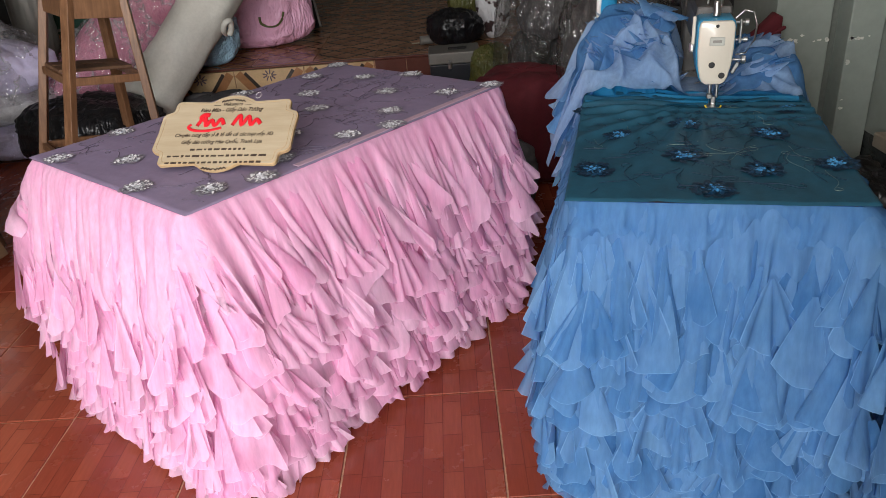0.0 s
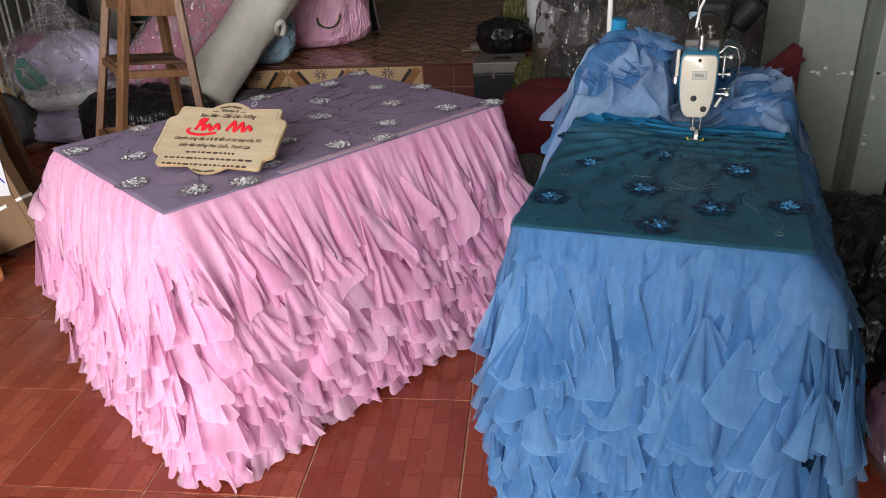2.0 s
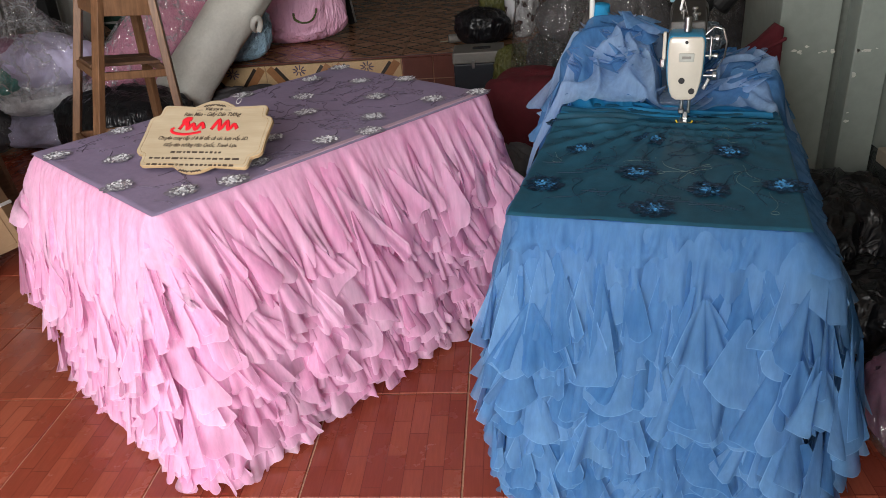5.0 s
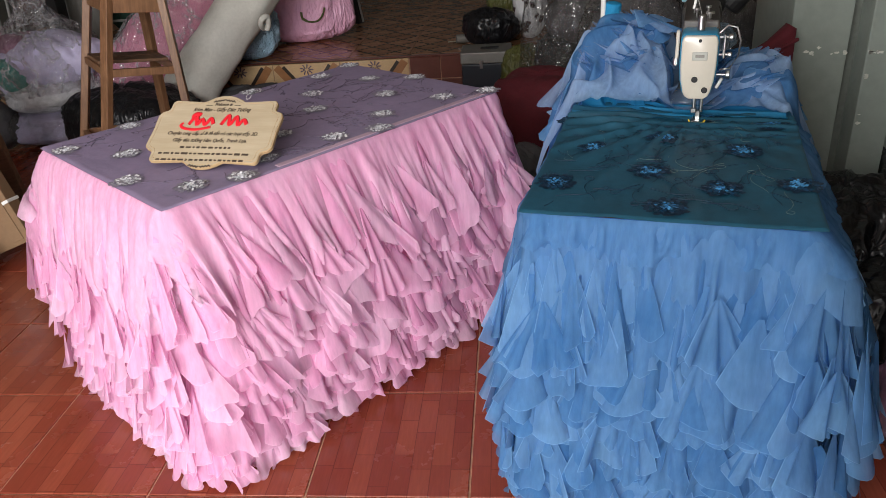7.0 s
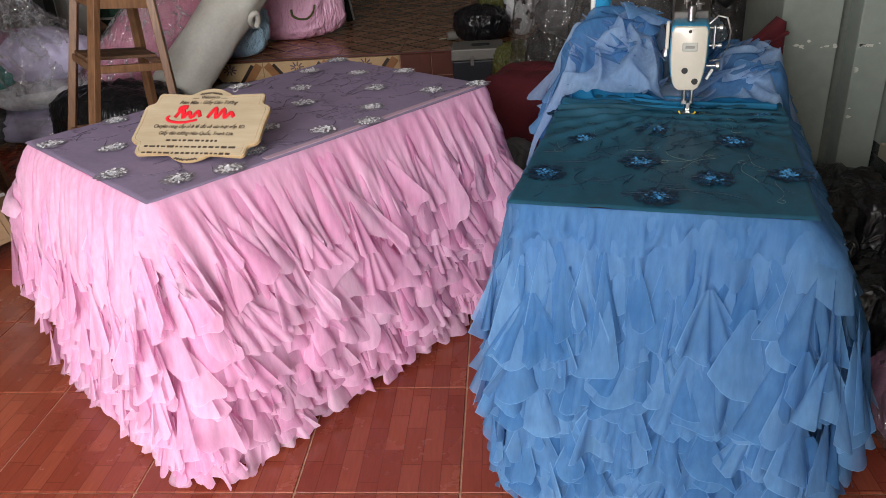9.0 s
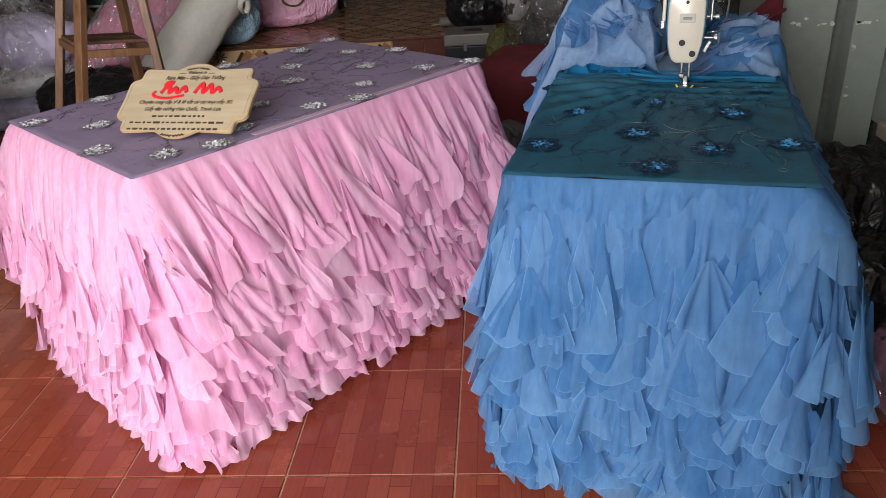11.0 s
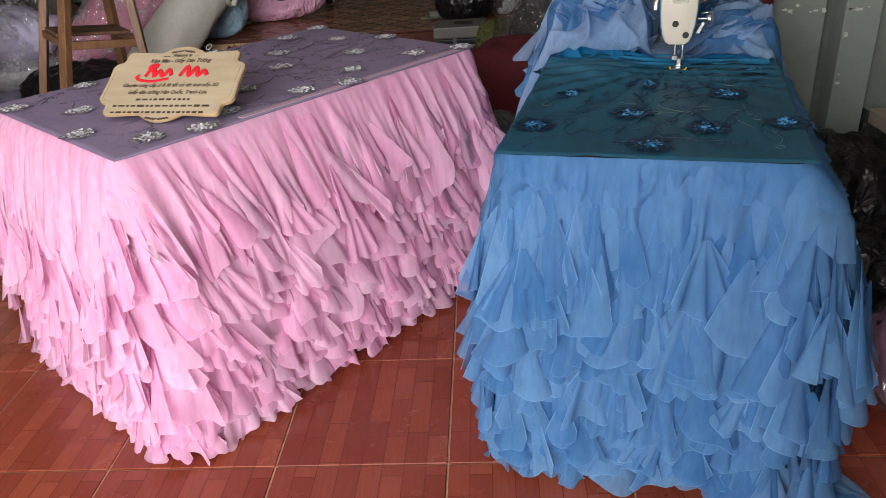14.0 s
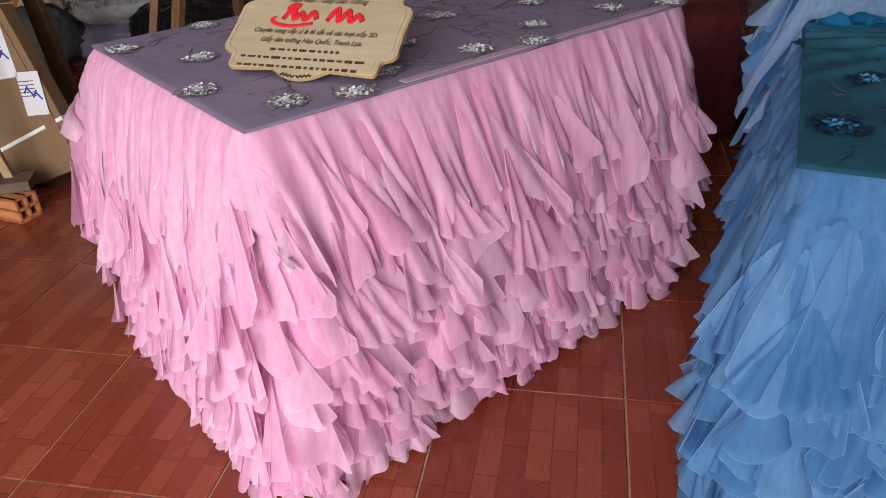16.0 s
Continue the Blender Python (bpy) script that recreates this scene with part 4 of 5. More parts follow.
part("badge_mark", box_bm(0.020, 0.002, 0.006, pose(0.002, -0.0368, 0.168), 0.0005, 1), GREY_METAL, plate)
# arm, cover and column carry the shade on them as dark grey
part("arm", box_bm(0.088, 0.33, 0.085, pose(0, 0.235, 0.178), 0.010, 3), SHADED_ARM, machine, "enamelled arm, its shade put into a dark grey")
part("arm_cover", prism_bm([(-0.046, 0.190), (0.046, 0.190), (0.040, 0.232), (-0.040, 0.232)], 0.33, 0.004, 0.06), SHADED_ARM, machine, "upper cover, its shade put into a dark grey")
part("column", box_bm(0.10, 0.10, 0.22, pose(0, 0.38, 0.11), 0.012, 3), SHADED_ARM, machine)
part("bed", box_bm(0.14, 0.30, 0.010, pose(0, 0.29, 0.005), 0.003), STEEL, machine, "steel machine bed")
wheel = part("handwheel", cyl_bm(0.055, 0.055, 0.03, pose(0, 0.44, 0.18, -90), 28, bevel=0.006), BLACK, machine, "black handwheel")
part("needle_bar", cyl_bm(0.0045, 0.0045, 0.045, pose(-0.002, 0.0, 0.030)), STEEL, machine)
part("presser_bar", cyl_bm(0.004, 0.004, 0.05, pose(0.015, 0.006, 0.024)), STEEL, machine)
part("needle_clamp", box_bm(0.014, 0.012, 0.012, pose(-0.002, 0, 0.030), 0.002, 1), STEEL, machine)
foot = part("presser_foot", box_bm(0.020, 0.030, 0.004, pose(0.004, -0.004, 0.006), 0.001, 1), STEEL, machine, "steel presser foot")
part("foot_shank", box_bm(0.012, 0.010, 0.022, pose(0.008, 0.004, 0.018), 0.002, 1), STEEL, foot)
v, f = tube_mesh([(-0.012, -0.02, 0.012), (-0.008, -0.026, 0.006), (0.006, -0.027, 0.005), (0.022, -0.024, 0.006), (0.026, -0.012, 0.008)], 0.0022, 6)
mesh_object("finger_guard", v, f, YELLOW, machine, "yellow finger guard")
part("needle", cyl_bm(0.0008, 0.0005, 0.03, pose(-0.002, 0, 0.002), 6), STEEL, machine)
part("regulator_post", cyl_bm(0.009, 0.008, 0.035, pose(0.0, 0.012, 0.218), 18, bevel=0.002), STEEL, machine, "knurled steel regulator post")
for x, y, h, r in ((-0.012, 0.10, 0.018, 0.007), (0.014, 0.12, 0.020, 0.007), (0.018, 0.085, 0.012, 0.010), (-0.018, 0.16, 0.014, 0.006)):
    post = part("thread_post", cyl_bm(r * 0.4, r * 0.4, h, pose(x, y, 0.23), 10), STEEL, machine)
    part("post_cap", cyl_bm(r, r, 0.006, pose(x, y, 0.23 + h), 14, bevel=0.0012), STEEL, post)
v, f = tube_mesh([(0.042, -0.005, 0.215), (0.058, -0.02, 0.235), (0.078, -0.02, 0.230), (0.088, -0.016, 0.20), (0.086, -0.012, 0.165), (0.070, -0.008, 0.135), (0.048, -0.006, 0.130)], 0.0022, 7)
mesh_object("take_up_guard", v, f, STEEL, machine, "bent steel wire guard")
part("take_up_lever", box_bm(0.006, 0.006, 0.055, pose(0.054, -0.01, 0.185), 0.002, 1), STEEL, machine)
for z, r in ((0.118, 0.010), (0.205, 0.008), (0.165, 0.006)):
    knob = part("tension_knob", cyl_bm(r, r, 0.010, pose(0.062, -0.004, z, 0, 90), 18, bevel=0.002), STEEL, machine)
    part("knob_shaft", cyl_bm(0.003, 0.003, 0.022, pose(0.042, -0.004, z, 0, 90), 8), STEEL, knob)
part("side_guide", box_bm(0.008, 0.012, 0.075, pose(-0.050, -0.006, 0.185), 0.002, 1), CREAM_PAINT, machine)
part("guide_block", box_bm(0.012, 0.014, 0.022, pose(-0.052, -0.006, 0.150), 0.003, 1), STEEL, machine)
lift = part("lifting_lever", box_bm(0.010, 0.008, 0.030, pose(0.050, 0.0, 0.098, 0, 25, 0), 0.002, 1), STEEL, machine)
v, f = tube_mesh([(0.0, 0.012, 0.25), (-0.02, 0.10, 0.30), (-0.014, 0.14, 0.38), (-0.01, 0.2, 0.5)], 0.0007, 5)
mesh_object("thread", v, f, WHITE_PAINT, machine, "white thread")
v, f = tube_mesh([(-0.02, 0.12, 0.25), (-0.014, 0.10, 0.30), (0.004, 0.12, 0.34), (0.012, 0.14, 0.44)], 0.0035, 6)
mesh_object("cloth_strip", v, f, WHITE_PAINT, machine, "white strip tied over the arm")

# thread stand and spool
stand = thing("thread_stand", pose(0.478, 2.385, H + 0.004), "white pole of a thread stand with blue thread spool", "thread stand")
part("stand_base", cyl_bm(0.03, 0.026, 0.012, pose(0, 0, 0), 20, bevel=0.003), WHITE_PAINT, stand)
part("pole", cyl_bm(0.008, 0.008, 0.62, pose(0, 0, 0.01), 14), WHITE_PAINT, stand, "white painted pole")
part("arm", box_bm(0.06, 0.012, 0.008, pose(0.022, 0.01, 0.098), 0.002, 1), STEEL, stand)
spool = part("spool", cyl_bm(0.030, 0.024, 0.075, pose(0.024, 0.012, 0.12, 8, 6, 0), 28, bevel=0.004), SPOOL_BLUE, stand, "cone of bright blue thread", True)
part("spool_rim", cyl_bm(0.034, 0.034, 0.005, pose(0.024, 0.012, 0.116, 8, 6, 0), 28, bevel=0.001), SPOOL_BLUE, spool)

# ---- heap of unfinished tulle round the machine ----
heap = thing("tulle_heap", blue.matrix_world @ pose(0, 0, H + 0.004), "crumpled heap of unsewn blue tulle round the machine", "fabric")


def mound(x, y):
    a = 0.165 * math.exp(-(((x - 0.11) / 0.21) ** 2 + ((y - 0.88) / 0.17) ** 2))
    b = 0.065 * math.exp(-(((x - 0.45) / 0.16) ** 2 + ((y - 0.86) / 0.15) ** 2))
    d = math.hypot((x - nl.x) / 0.07, (y - nl.y - 0.2) / 0.26)
    return max(a, b) * min(1.0, max(0.0, d - 0.8) * 2.2)


def crumpled(seed, lift, amp, x0, x1, y0, y1, nu=130, nv=90):
    """A sheet dropped over the mound, with sharp folds that run into one another."""
    verts = []
    for j in range(nv):
        for i in range(nu):
            x, y = x0 + (x1 - x0) * i / (nu - 1), y0 + (y1 - y0) * j / (nv - 1)
            q = Vector((x * 7, y * 7, seed))
            warp = Vector((noise.noise(q * 0.9), noise.noise(q * 0.9 + Vector((5, 1, 2))), 0)) * 1.3
            r = q + warp
            ridge = (1 - 2.4 * math.hypot(noise.noise(r * 1.1), 0.07)) + 0.45 * (1 - 2.4 * math.hypot(noise.noise(Vector((r.x * 2.4, r.y * 1.3, seed))), 0.08))
            m0 = mound(x, y)
            h = m0 + lift + amp * ridge * min(1.0, m0 / 0.06 + 0.10)
            over = max(0.0, -x - 0.005) + max(0.0, x - BW - 0.005)
            h -= over * 2.2
            side = 1.5 * amp * min(1.0, m0 / 0.05 + 0.2)
            verts.append((x + side * noise.noise(q * 1.8), y + side * noise.noise(q * 1.8 + Vector((3, 3, 3))), max(h, 0.003) if not over else h))
    return verts, grid_faces(nu, nv)


def satin_fold(x, y):
    w = noise.noise(Vector((x * 5, y * 3, 2.0)))
    return 0.008 * (1 - abs(math.sin(y * 70 + 3.5 * w + x * 5))) ** 1.5 + 0.003 * w + 0.004 * noise.noise(Vector((x * 14, y * 22, 5.0)))


nu, nv = 90, 50
v = [(BW * i / (nu - 1), 0.585 + 0.03 * noise.noise(Vector((i * 0.06, 4.0, 1.0))) + 0.02 * i / nu + 0.11 * j / (nv - 1), 0.0) for j in range(nv) for i in range(nu)]
v = [(x, y, 0.004 + satin_fold(x, y)) for x, y, z in v]
mesh_object("satin_layer", v, grid_faces(nu, nv), SATIN, heap, "bright blue satin in folds")
v, f = crumpled(2.0, -0.06, 0.026, 0.0, BW, 0.68, 1.08)
mesh_object("satin_layer", v, f, SATIN, heap, "bright blue satin")
v, f = crumpled(4.0, 0.004, 0.036, -0.09, BW + 0.08, 0.655, 1.10)
mesh_object("tulle_sheet", v, f, BLUE_TULLE, heap)
v, f = crumpled(7.3, 0.006, 0.034, -0.10, BW + 0.09, 0.645, 1.08)
mesh_object("tulle_sheet", v, f, LILAC_TULLE, heap)
rng = random.Random(77)
for k in range(190):
    side = rng.random()
    if side < 0.5:
        x, y = rng.uniform(-0.10, 0.26), rng.uniform(0.70, 1.05)
    elif side < 0.72:
        x, y = rng.uniform(0.36, BW + 0.08), rng.uniform(0.70, 1.0)
    else:
        x, y = rng.uniform(-0.11, -0.02), rng.uniform(0.62, 1.05)
    fv, ff, fm = flap(rng, rng.uniform(0.06, 0.15), rng.uniform(0.03, 0.07), False, 12, 7)
    z = mound(x, y) + 0.042 if x > -0.02 else rng.uniform(-0.04, 0.05)
    if x > BW:
        z = rng.uniform(-0.05, 0.02)
    away = math.degrees(math.atan2(y - 0.88, x - 0.16)) + 90 + rng.gauss(0, 25)
    m = pose(x, y, z + 0.012, rng.uniform(42, 70), rng.uniform(-25, 25), away)
    if x < -0.02:
        fv, ff, fm = flap(rng, rng.uniform(0.06, 0.11), rng.uniform(0.035, 0.06), False, 12, 7)
        m = pose(x + 0.06, y, rng.uniform(-0.12, 0.07), rng.uniform(5, 40), rng.uniform(-15, 15), 90 + rng.gauss(0, 22))
    elif x > BW:
        m = pose(x - 0.05, y, rng.uniform(-0.10, 0.03), rng.uniform(5, 35), rng.uniform(-15, 15), -90 + rng.gauss(0, 22))
    pts = [m @ Vector(p) for p in fv]
    if x > -0.02 and x < BW:
        pts = [Vector((p.x, p.y, max(p.z, 0.004 + 0.004 * rng.random()))) for p in pts]
    cloth = rng.choice((BLUE_TULLE, LILAC_TULLE))
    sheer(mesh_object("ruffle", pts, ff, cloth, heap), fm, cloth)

# ---- bags and bundles ----
def bag(name, m, rx, ry, h, seed, mat, label, wrinkle=0.06, neck=0.0, category="bag", power=2.6, group=""):
    v, f = bag_mesh(rx, ry, h, seed, wrinkle, neck, power)
    ob = mesh_object(name, v, f, mat)
    ob.matrix_world = m
    return tagged(ob, label, category, group)


def clear_bag(m, rx, ry, h, seed, label, contents, neck=0.0, mat=None, wrinkle=0.085):
    """A clear plastic bag with what it holds, each piece a part."""
    root = thing("plastic_bag", m, label, "bag")
    v, f = bag_mesh(rx, ry, h, seed, wrinkle, neck)
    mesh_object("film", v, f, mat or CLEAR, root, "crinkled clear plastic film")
    for i, (nm, x, y, z, a, b, c, cm) in enumerate(contents):
        v, f = bag_mesh(a, b, c, seed + 5 + i, 0.11, 0, 2.3, 48)
        ob = mesh_object(nm, v, f, cm, root)
        ob.matrix_local = pose(x, y, z)
    return root


def roll(name, p0, p1, r, seed, mat, label, category, cover=None):
    """A long soft roll of cloth with creases, from p0 to p1."""
    p0, p1 = Vector(p0), Vector(p1)
    root = thing(name, Matrix.Translation(p0), label, category)
    d = p1 - p0
    turn = d.to_track_quat("Z", "Y").to_matrix().to_4x4()
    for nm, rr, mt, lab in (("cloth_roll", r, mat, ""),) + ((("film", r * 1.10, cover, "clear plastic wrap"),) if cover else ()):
        nu, nv = 36, 40
        verts = []
        for j in range(nv):
            t = j / (nv - 1)
            for i in range(nu):
                a = 2 * math.pi * i / nu
                q = Vector((math.cos(a) * 1.6, math.sin(a) * 1.6, t * 4 + seed))
                s = rr * (1 + 0.10 * noise.noise(q) + 0.05 * (1 - 2 * abs(noise.noise(q * 2.3)))) * min(1.0, 0.72 + 2.6 * min(t, 1 - t))
                verts.append(turn @ Vector((s * math.cos(a), s * math.sin(a), t * d.length)))
        faces = [(j * nu + i, j * nu + (i + 1) % nu, (j + 1) * nu + (i + 1) % nu, (j + 1) * nu + i) for j in range(nv - 1) for i in range(nu)]
        faces += [tuple(reversed(range(nu))), tuple((nv - 1) * nu + i for i in range(nu))]
        mesh_object(nm, verts, faces, mt, root, lab)
    return root


def loop_tube(points, r, mat, parent, name, label=""):
    pts, fine = [Vector(p) for p in points], []
    for i in range(len(pts) - 1):
        p0, p1, p2, p3 = pts[max(i - 1, 0)], pts[i], pts[i + 1], pts[min(i + 2, len(pts) - 1)]
        for k in range(5):
            t = k / 5
            fine.append(0.5 * (2 * p1 + (p2 - p0) * t + (2 * p0 - 5 * p1 + 4 * p2 - p3) * t * t + (3 * p1 - p0 - 3 * p2 + p3) * t ** 3))
    v, f = tube_mesh(fine + pts[-1:], r, 7)
    return mesh_object(name, v, f, mat, parent, label)


clear_bag(pose(-2.58, 4.22, 0), 0.34, 0.28, 0.24, 3, "slack clear bag of lilac cloth on the floor", (("lilac_cloth", 0.02, -0.02, 0.005, 0.29, 0.24, 0.21, LILAC),), mat=MILKY)
clear_bag(pose(-2.62, 4.28, 0.20), 0.30, 0.27, 0.50, 21, "clear plastic bag stuffed with lilac, green and silver cloth",
          (("lilac_cloth", 0.06, -0.04, 0.15, 0.255, 0.215, 0.29, LILAC), ("pink_cloth", -0.09, -0.03, 0.29, 0.17, 0.16, 0.16, MAGENTA), ("lilac_cloth", -0.14, -0.06, 0.08, 0.12, 0.14, 0.24, LILAC),
           ("green_cloth", -0.09, -0.215, 0.15, 0.085, 0.06, 0.19, GREEN), ("lace_roll", 0.04, -0.07, 0.0, 0.25, 0.215, 0.19, SILVER)), neck=0.34)
bag("bin_bag", pose(-3.0, 4.0, 0), 0.22, 0.2, 0.32, 8, GREY_CLOTH, "dark grey cloth bundle on the floor", 0.08, category="bundle")
bag("bin_bag", pose(-2.02, 3.98, 0), 0.34, 0.26, 0.36, 14, BIN_LINER, "black bin bag behind the wooden stool", 0.10)
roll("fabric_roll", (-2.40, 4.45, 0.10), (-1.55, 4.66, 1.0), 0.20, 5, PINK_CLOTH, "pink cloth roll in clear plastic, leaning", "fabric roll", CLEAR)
wr = roll("fabric_roll", (-1.93, 4.18, 0.05), (-1.13, 4.62, 1.05), 0.15, 9, WHITE_SACK, "off-white sack roll leaning on the raised floor", "fabric roll")
loop_tube([(0.66, 0.20, 0.53), (0.67, 0.13, 0.56), (0.69, 0.10, 0.60), (0.715, 0.12, 0.61), (0.71, 0.15, 0.57), (0.69, 0.16, 0.53)], 0.017, WHITE_SACK, wr, "tie_loop")
bag("folded_cloth", pose(-1.46, 4.48, 0), 0.26, 0.16, 0.20, 31, GREY_CLOTH, "heap of dark grey cloth on the floor", 0.14, category="fabric")
pb = bag("gift_bag", pose(-1.31, 5.42, 0.303, 0, 0, 8), 0.345, 0.20, 0.50, 41, PINK_BAG, "full pink plastic bag with green ribbon ties", 0.085, power=3.2)
loop_tube([(0.02, -0.205, 0.19), (0.06, -0.215, 0.165), (0.12, -0.215, 0.165), (0.16, -0.21, 0.20), (0.18, -0.20, 0.25)], 0.007, OLIVE, pb, "ribbon", "olive green ribbon")
loop_tube([(0.015, -0.205, 0.23), (0.02, -0.215, 0.19), (0.05, -0.22, 0.17)], 0.009, OLIVE, pb, "ribbon", "olive green ribbon")
sb = bag("plastic_bag", pose(-1.57, 4.86, 0.303), 0.20, 0.12, 0.36, 52, SKY_BAG, "small sky-blue plastic bag on the platform edge", 0.12)
loop_tube([(0.05, -0.06, 0.20), (0.08, -0.09, 0.16), (0.10, -0.10, 0.12)], 0.006, WHITE_PAINT, sb, "tie_string", "white tie string")
leg = thing("metal_frame", pose(-1.02, 6.0, 0.303, 0, -7, 0), "dark metal frame leg with a white strip on the raised floor", "frame")
part("upright", box_bm(0.05, 0.05, 0.8, pose(0, 0, 0.403), 0.006), BLACK, leg)
part("white_strip", box_bm(0.016, 0.012, 0.78, pose(0.036, -0.02, 0.40), 0.003, 1), SHADED_WHITE, leg)
part("crossbar", box_bm(0.5, 0.035, 0.035, pose(-0.27, 0, 0.30), 0.006), BLACK, leg)
bag("bin_bag", pose(0.058, 4.95, 0.303), 0.165, 0.14, 0.215, 66, BIN_LINER, "crumpled black bin bag on the raised floor", 0.11)
can = thing("grey_tube", pose(-0.14, 5.02, 0.335, 0, 90, 12), "short grey plastic tube on the raised floor", "tube")
part("tube_body", cyl_bm(0.028, 0.028, 0.085, pose(0, 0, -0.04), 22, bevel=0.002), GREY_METAL, can)
part("tube_cap", cyl_bm(0.020, 0.018, 0.03, pose(0, 0, 0.045), 18, bevel=0.002), WHITE_PAINT, can)
part("stick", cyl_bm(0.004, 0.004, 0.13, pose(0.024, 0.05, -0.09), 8), PLY, can)

chest = thing("tool_case", pose(0.035, 4.56, 0), "dark tool case with grey lid before the raised floor", "case")
part("body", box_bm(0.30, 0.24, 0.29, pose(0, 0, 0.147), 0.008), NAVY_BOX, chest)
lid = part("lid", box_bm(0.31, 0.25, 0.068, pose(0, 0, 0.328), 0.008), GREY_METAL, chest, "beige-grey lid")
part("latch", box_bm(0.02, 0.008, 0.05, pose(-0.03, -0.126, 0.29), 0.002, 1), STEEL, lid)
part("carry_handle", box_bm(0.11, 0.025, 0.012, pose(0.02, -0.03, 0.368), 0.004, 1), BLACK, lid)
bag("plastic_bag", pose(0.26, 4.42, 0), 0.12, 0.11, 0.37, 71, OLIVE, "olive-green plastic bag beside the tool case", 0.12)
bag("folded_cloth", pose(0.33, 3.30, 0), 0.22, 0.20, 0.49, 75, WINE, "heap of dark red cloth on the floor", 0.035, category="fabric", power=5.5)
bag("folded_cloth", pose(0.19, 2.86, 0), 0.12, 0.14, 0.30, 77, GREY_CLOTH, "small dark cloth heap on the floor", 0.12, category="fabric")
clear_bag(pose(0.47, 3.82, 0), 0.21, 0.18, 0.92, 81, "tall clear plastic bag holding dark and grey goods",
          (("dark_cloth", -0.05, 0, 0.30, 0.10, 0.1, 0.26, BLACK), ("grey_cloth", 0.04, 0, 0.52, 0.13, 0.1, 0.22, GREY_CLOTH), ("dark_cloth", 0, 0, 0.74, 0.15, 0.1, 0.16, BLACK),
           ("grey_cloth", 0.0, 0, 0.02, 0.16, 0.13, 0.3, GREY_CLOTH)), mat=MILKY)
bag("white_cloth", pose(0.315, 5.08, 0.303), 0.085, 0.08, 0.46, 85, PRINTED, "crumpled white printed cloth on the raised floor", 0.2, category="fabric")
bag("plastic_bag", pose(0.16, 5.36, 0.303), 0.12, 0.10, 0.36, 86, OLIVE, "yellow-green plastic bag on the raised floor", 0.12)
bag("bin_bag", pose(0.85, 3.95, 0), 0.34, 0.30, 0.70, 91, BIN_LINER, "large black bin bag in the storage corner", 0.09)
clear_bag(pose(0.72, 3.22, 0), 0.24, 0.22, 0.88, 95, "cloudy plastic bag of grey-brown cloth", (("cloth_roll", 0, 0, 0.05, 0.20, 0.18, 0.76, GREY_CLOTH),), mat=MILKY)
clear_bag(pose(1.10, 3.42, 0), 0.25, 0.22, 0.82, 99, "cloudy plastic bag with pale goods", (("pale_cloth", 0.03, 0, 0.1, 0.2, 0.17, 0.62, GREY_CLOTH), ("blue_cloth", -0.04, -0.12, 0.55, 0.09, 0.07, 0.12, SKY_BAG)), mat=MILKY)
bag("plastic_bag", pose(0.80, 3.62, 0.55), 0.14, 0.12, 0.44, 102, OLIVE, "yellowish plastic bag on the pile", 0.12)
cushion = thing("cushion", pose(0, 2.50, 0), "dark red cushion propped by the wall end", "cushion")
part("cover", prism_bm([(0.80, 0.003), (1.10, 0.003), (1.115, 0.40), (1.112, 0.80), (1.085, 0.815), (1.03, 0.76), (0.90, 0.675), (0.82, 0.64)], 0.055, 0.016), WINE, cushion, "", True)
part("seam", box_bm(0.012, 0.012, 0.30, pose(0.985, -0.002, 0.70, 0, 62, 0), 0.004, 1), WINE, cushion)
mot = thing("black_appliance", pose(0.80, 2.66, 0.0, 0, 0, -14), "black plastic appliance on a dark stand", "appliance")
part("stand", box_bm(0.05, 0.05, 0.84, pose(0, 0, 0.42), 0.006), BLACK, mot)
part("housing", box_bm(0.13, 0.12, 0.11, pose(0.05, 0, 0.895), 0.03, 3), BLACK, mot)
part("grip", cyl_bm(0.045, 0.040, 0.10, pose(0.12, 0, 0.86, 0, 40, 0), 20, bevel=0.01), BLACK, mot)
part("panel", box_bm(0.03, 0.006, 0.025, pose(-0.01, -0.062, 0.90), 0.003, 1), SKY_BAG, mot, "small blue panel")

# ---- wooden stool ----
stool = thing("wooden_stool", pose(-1.757, 3.494, 0.018, -3.5, 6.8, 0) @ pose(0, 0, 0, 0, 0, -49.2), "tall brown wooden stool with splayed legs and a shelf", "stool")


def leg_at(sx, sy, z):
    return Vector((sx * (0.171 + 0.070 * (0.93 - z)), sy * (0.119 + 0.131 * (0.93 - z)), z))


for sx in (-1, 1):
    for sy in (-1, 1):
        a, b = leg_at(sx, sy, 0.0), leg_at(sx, sy, 0.93)
        d = b - a
        m = Matrix.Translation((a + b) / 2) @ d.to_track_quat("Z", "Y").to_matrix().to_4x4()
        part("leg", box_bm(0.044, 0.036, d.length, m, 0.003), STOOL_WOOD, stool)
for z, h in ((0.885, 0.085), (0.575, 0.036), (0.20, 0.036)):
    for s in (-1, 1):
        p, q = leg_at(-1, s, z), leg_at(1, s, z)
        part("apron" if z > 0.8 else "rail", box_bm(abs(q.x - p.x), 0.022, h, pose(0, p.y, z), 0.002, 1), STOOL_WOOD, stool)
        p = leg_at(s, -1, z)
        part("apron" if z > 0.8 else "rail", box_bm(0.022, abs(p.y) * 2, h, pose(p.x, 0, z), 0.002, 1), STOOL_WOOD, stool)
for x, w in ((-0.115, 0.10), (0.0, 0.11)):
    part("shelf_board", box_bm(w, 0.33, 0.016, pose(x, 0, 0.601), 0.002, 1), STOOL_TOP, stool)
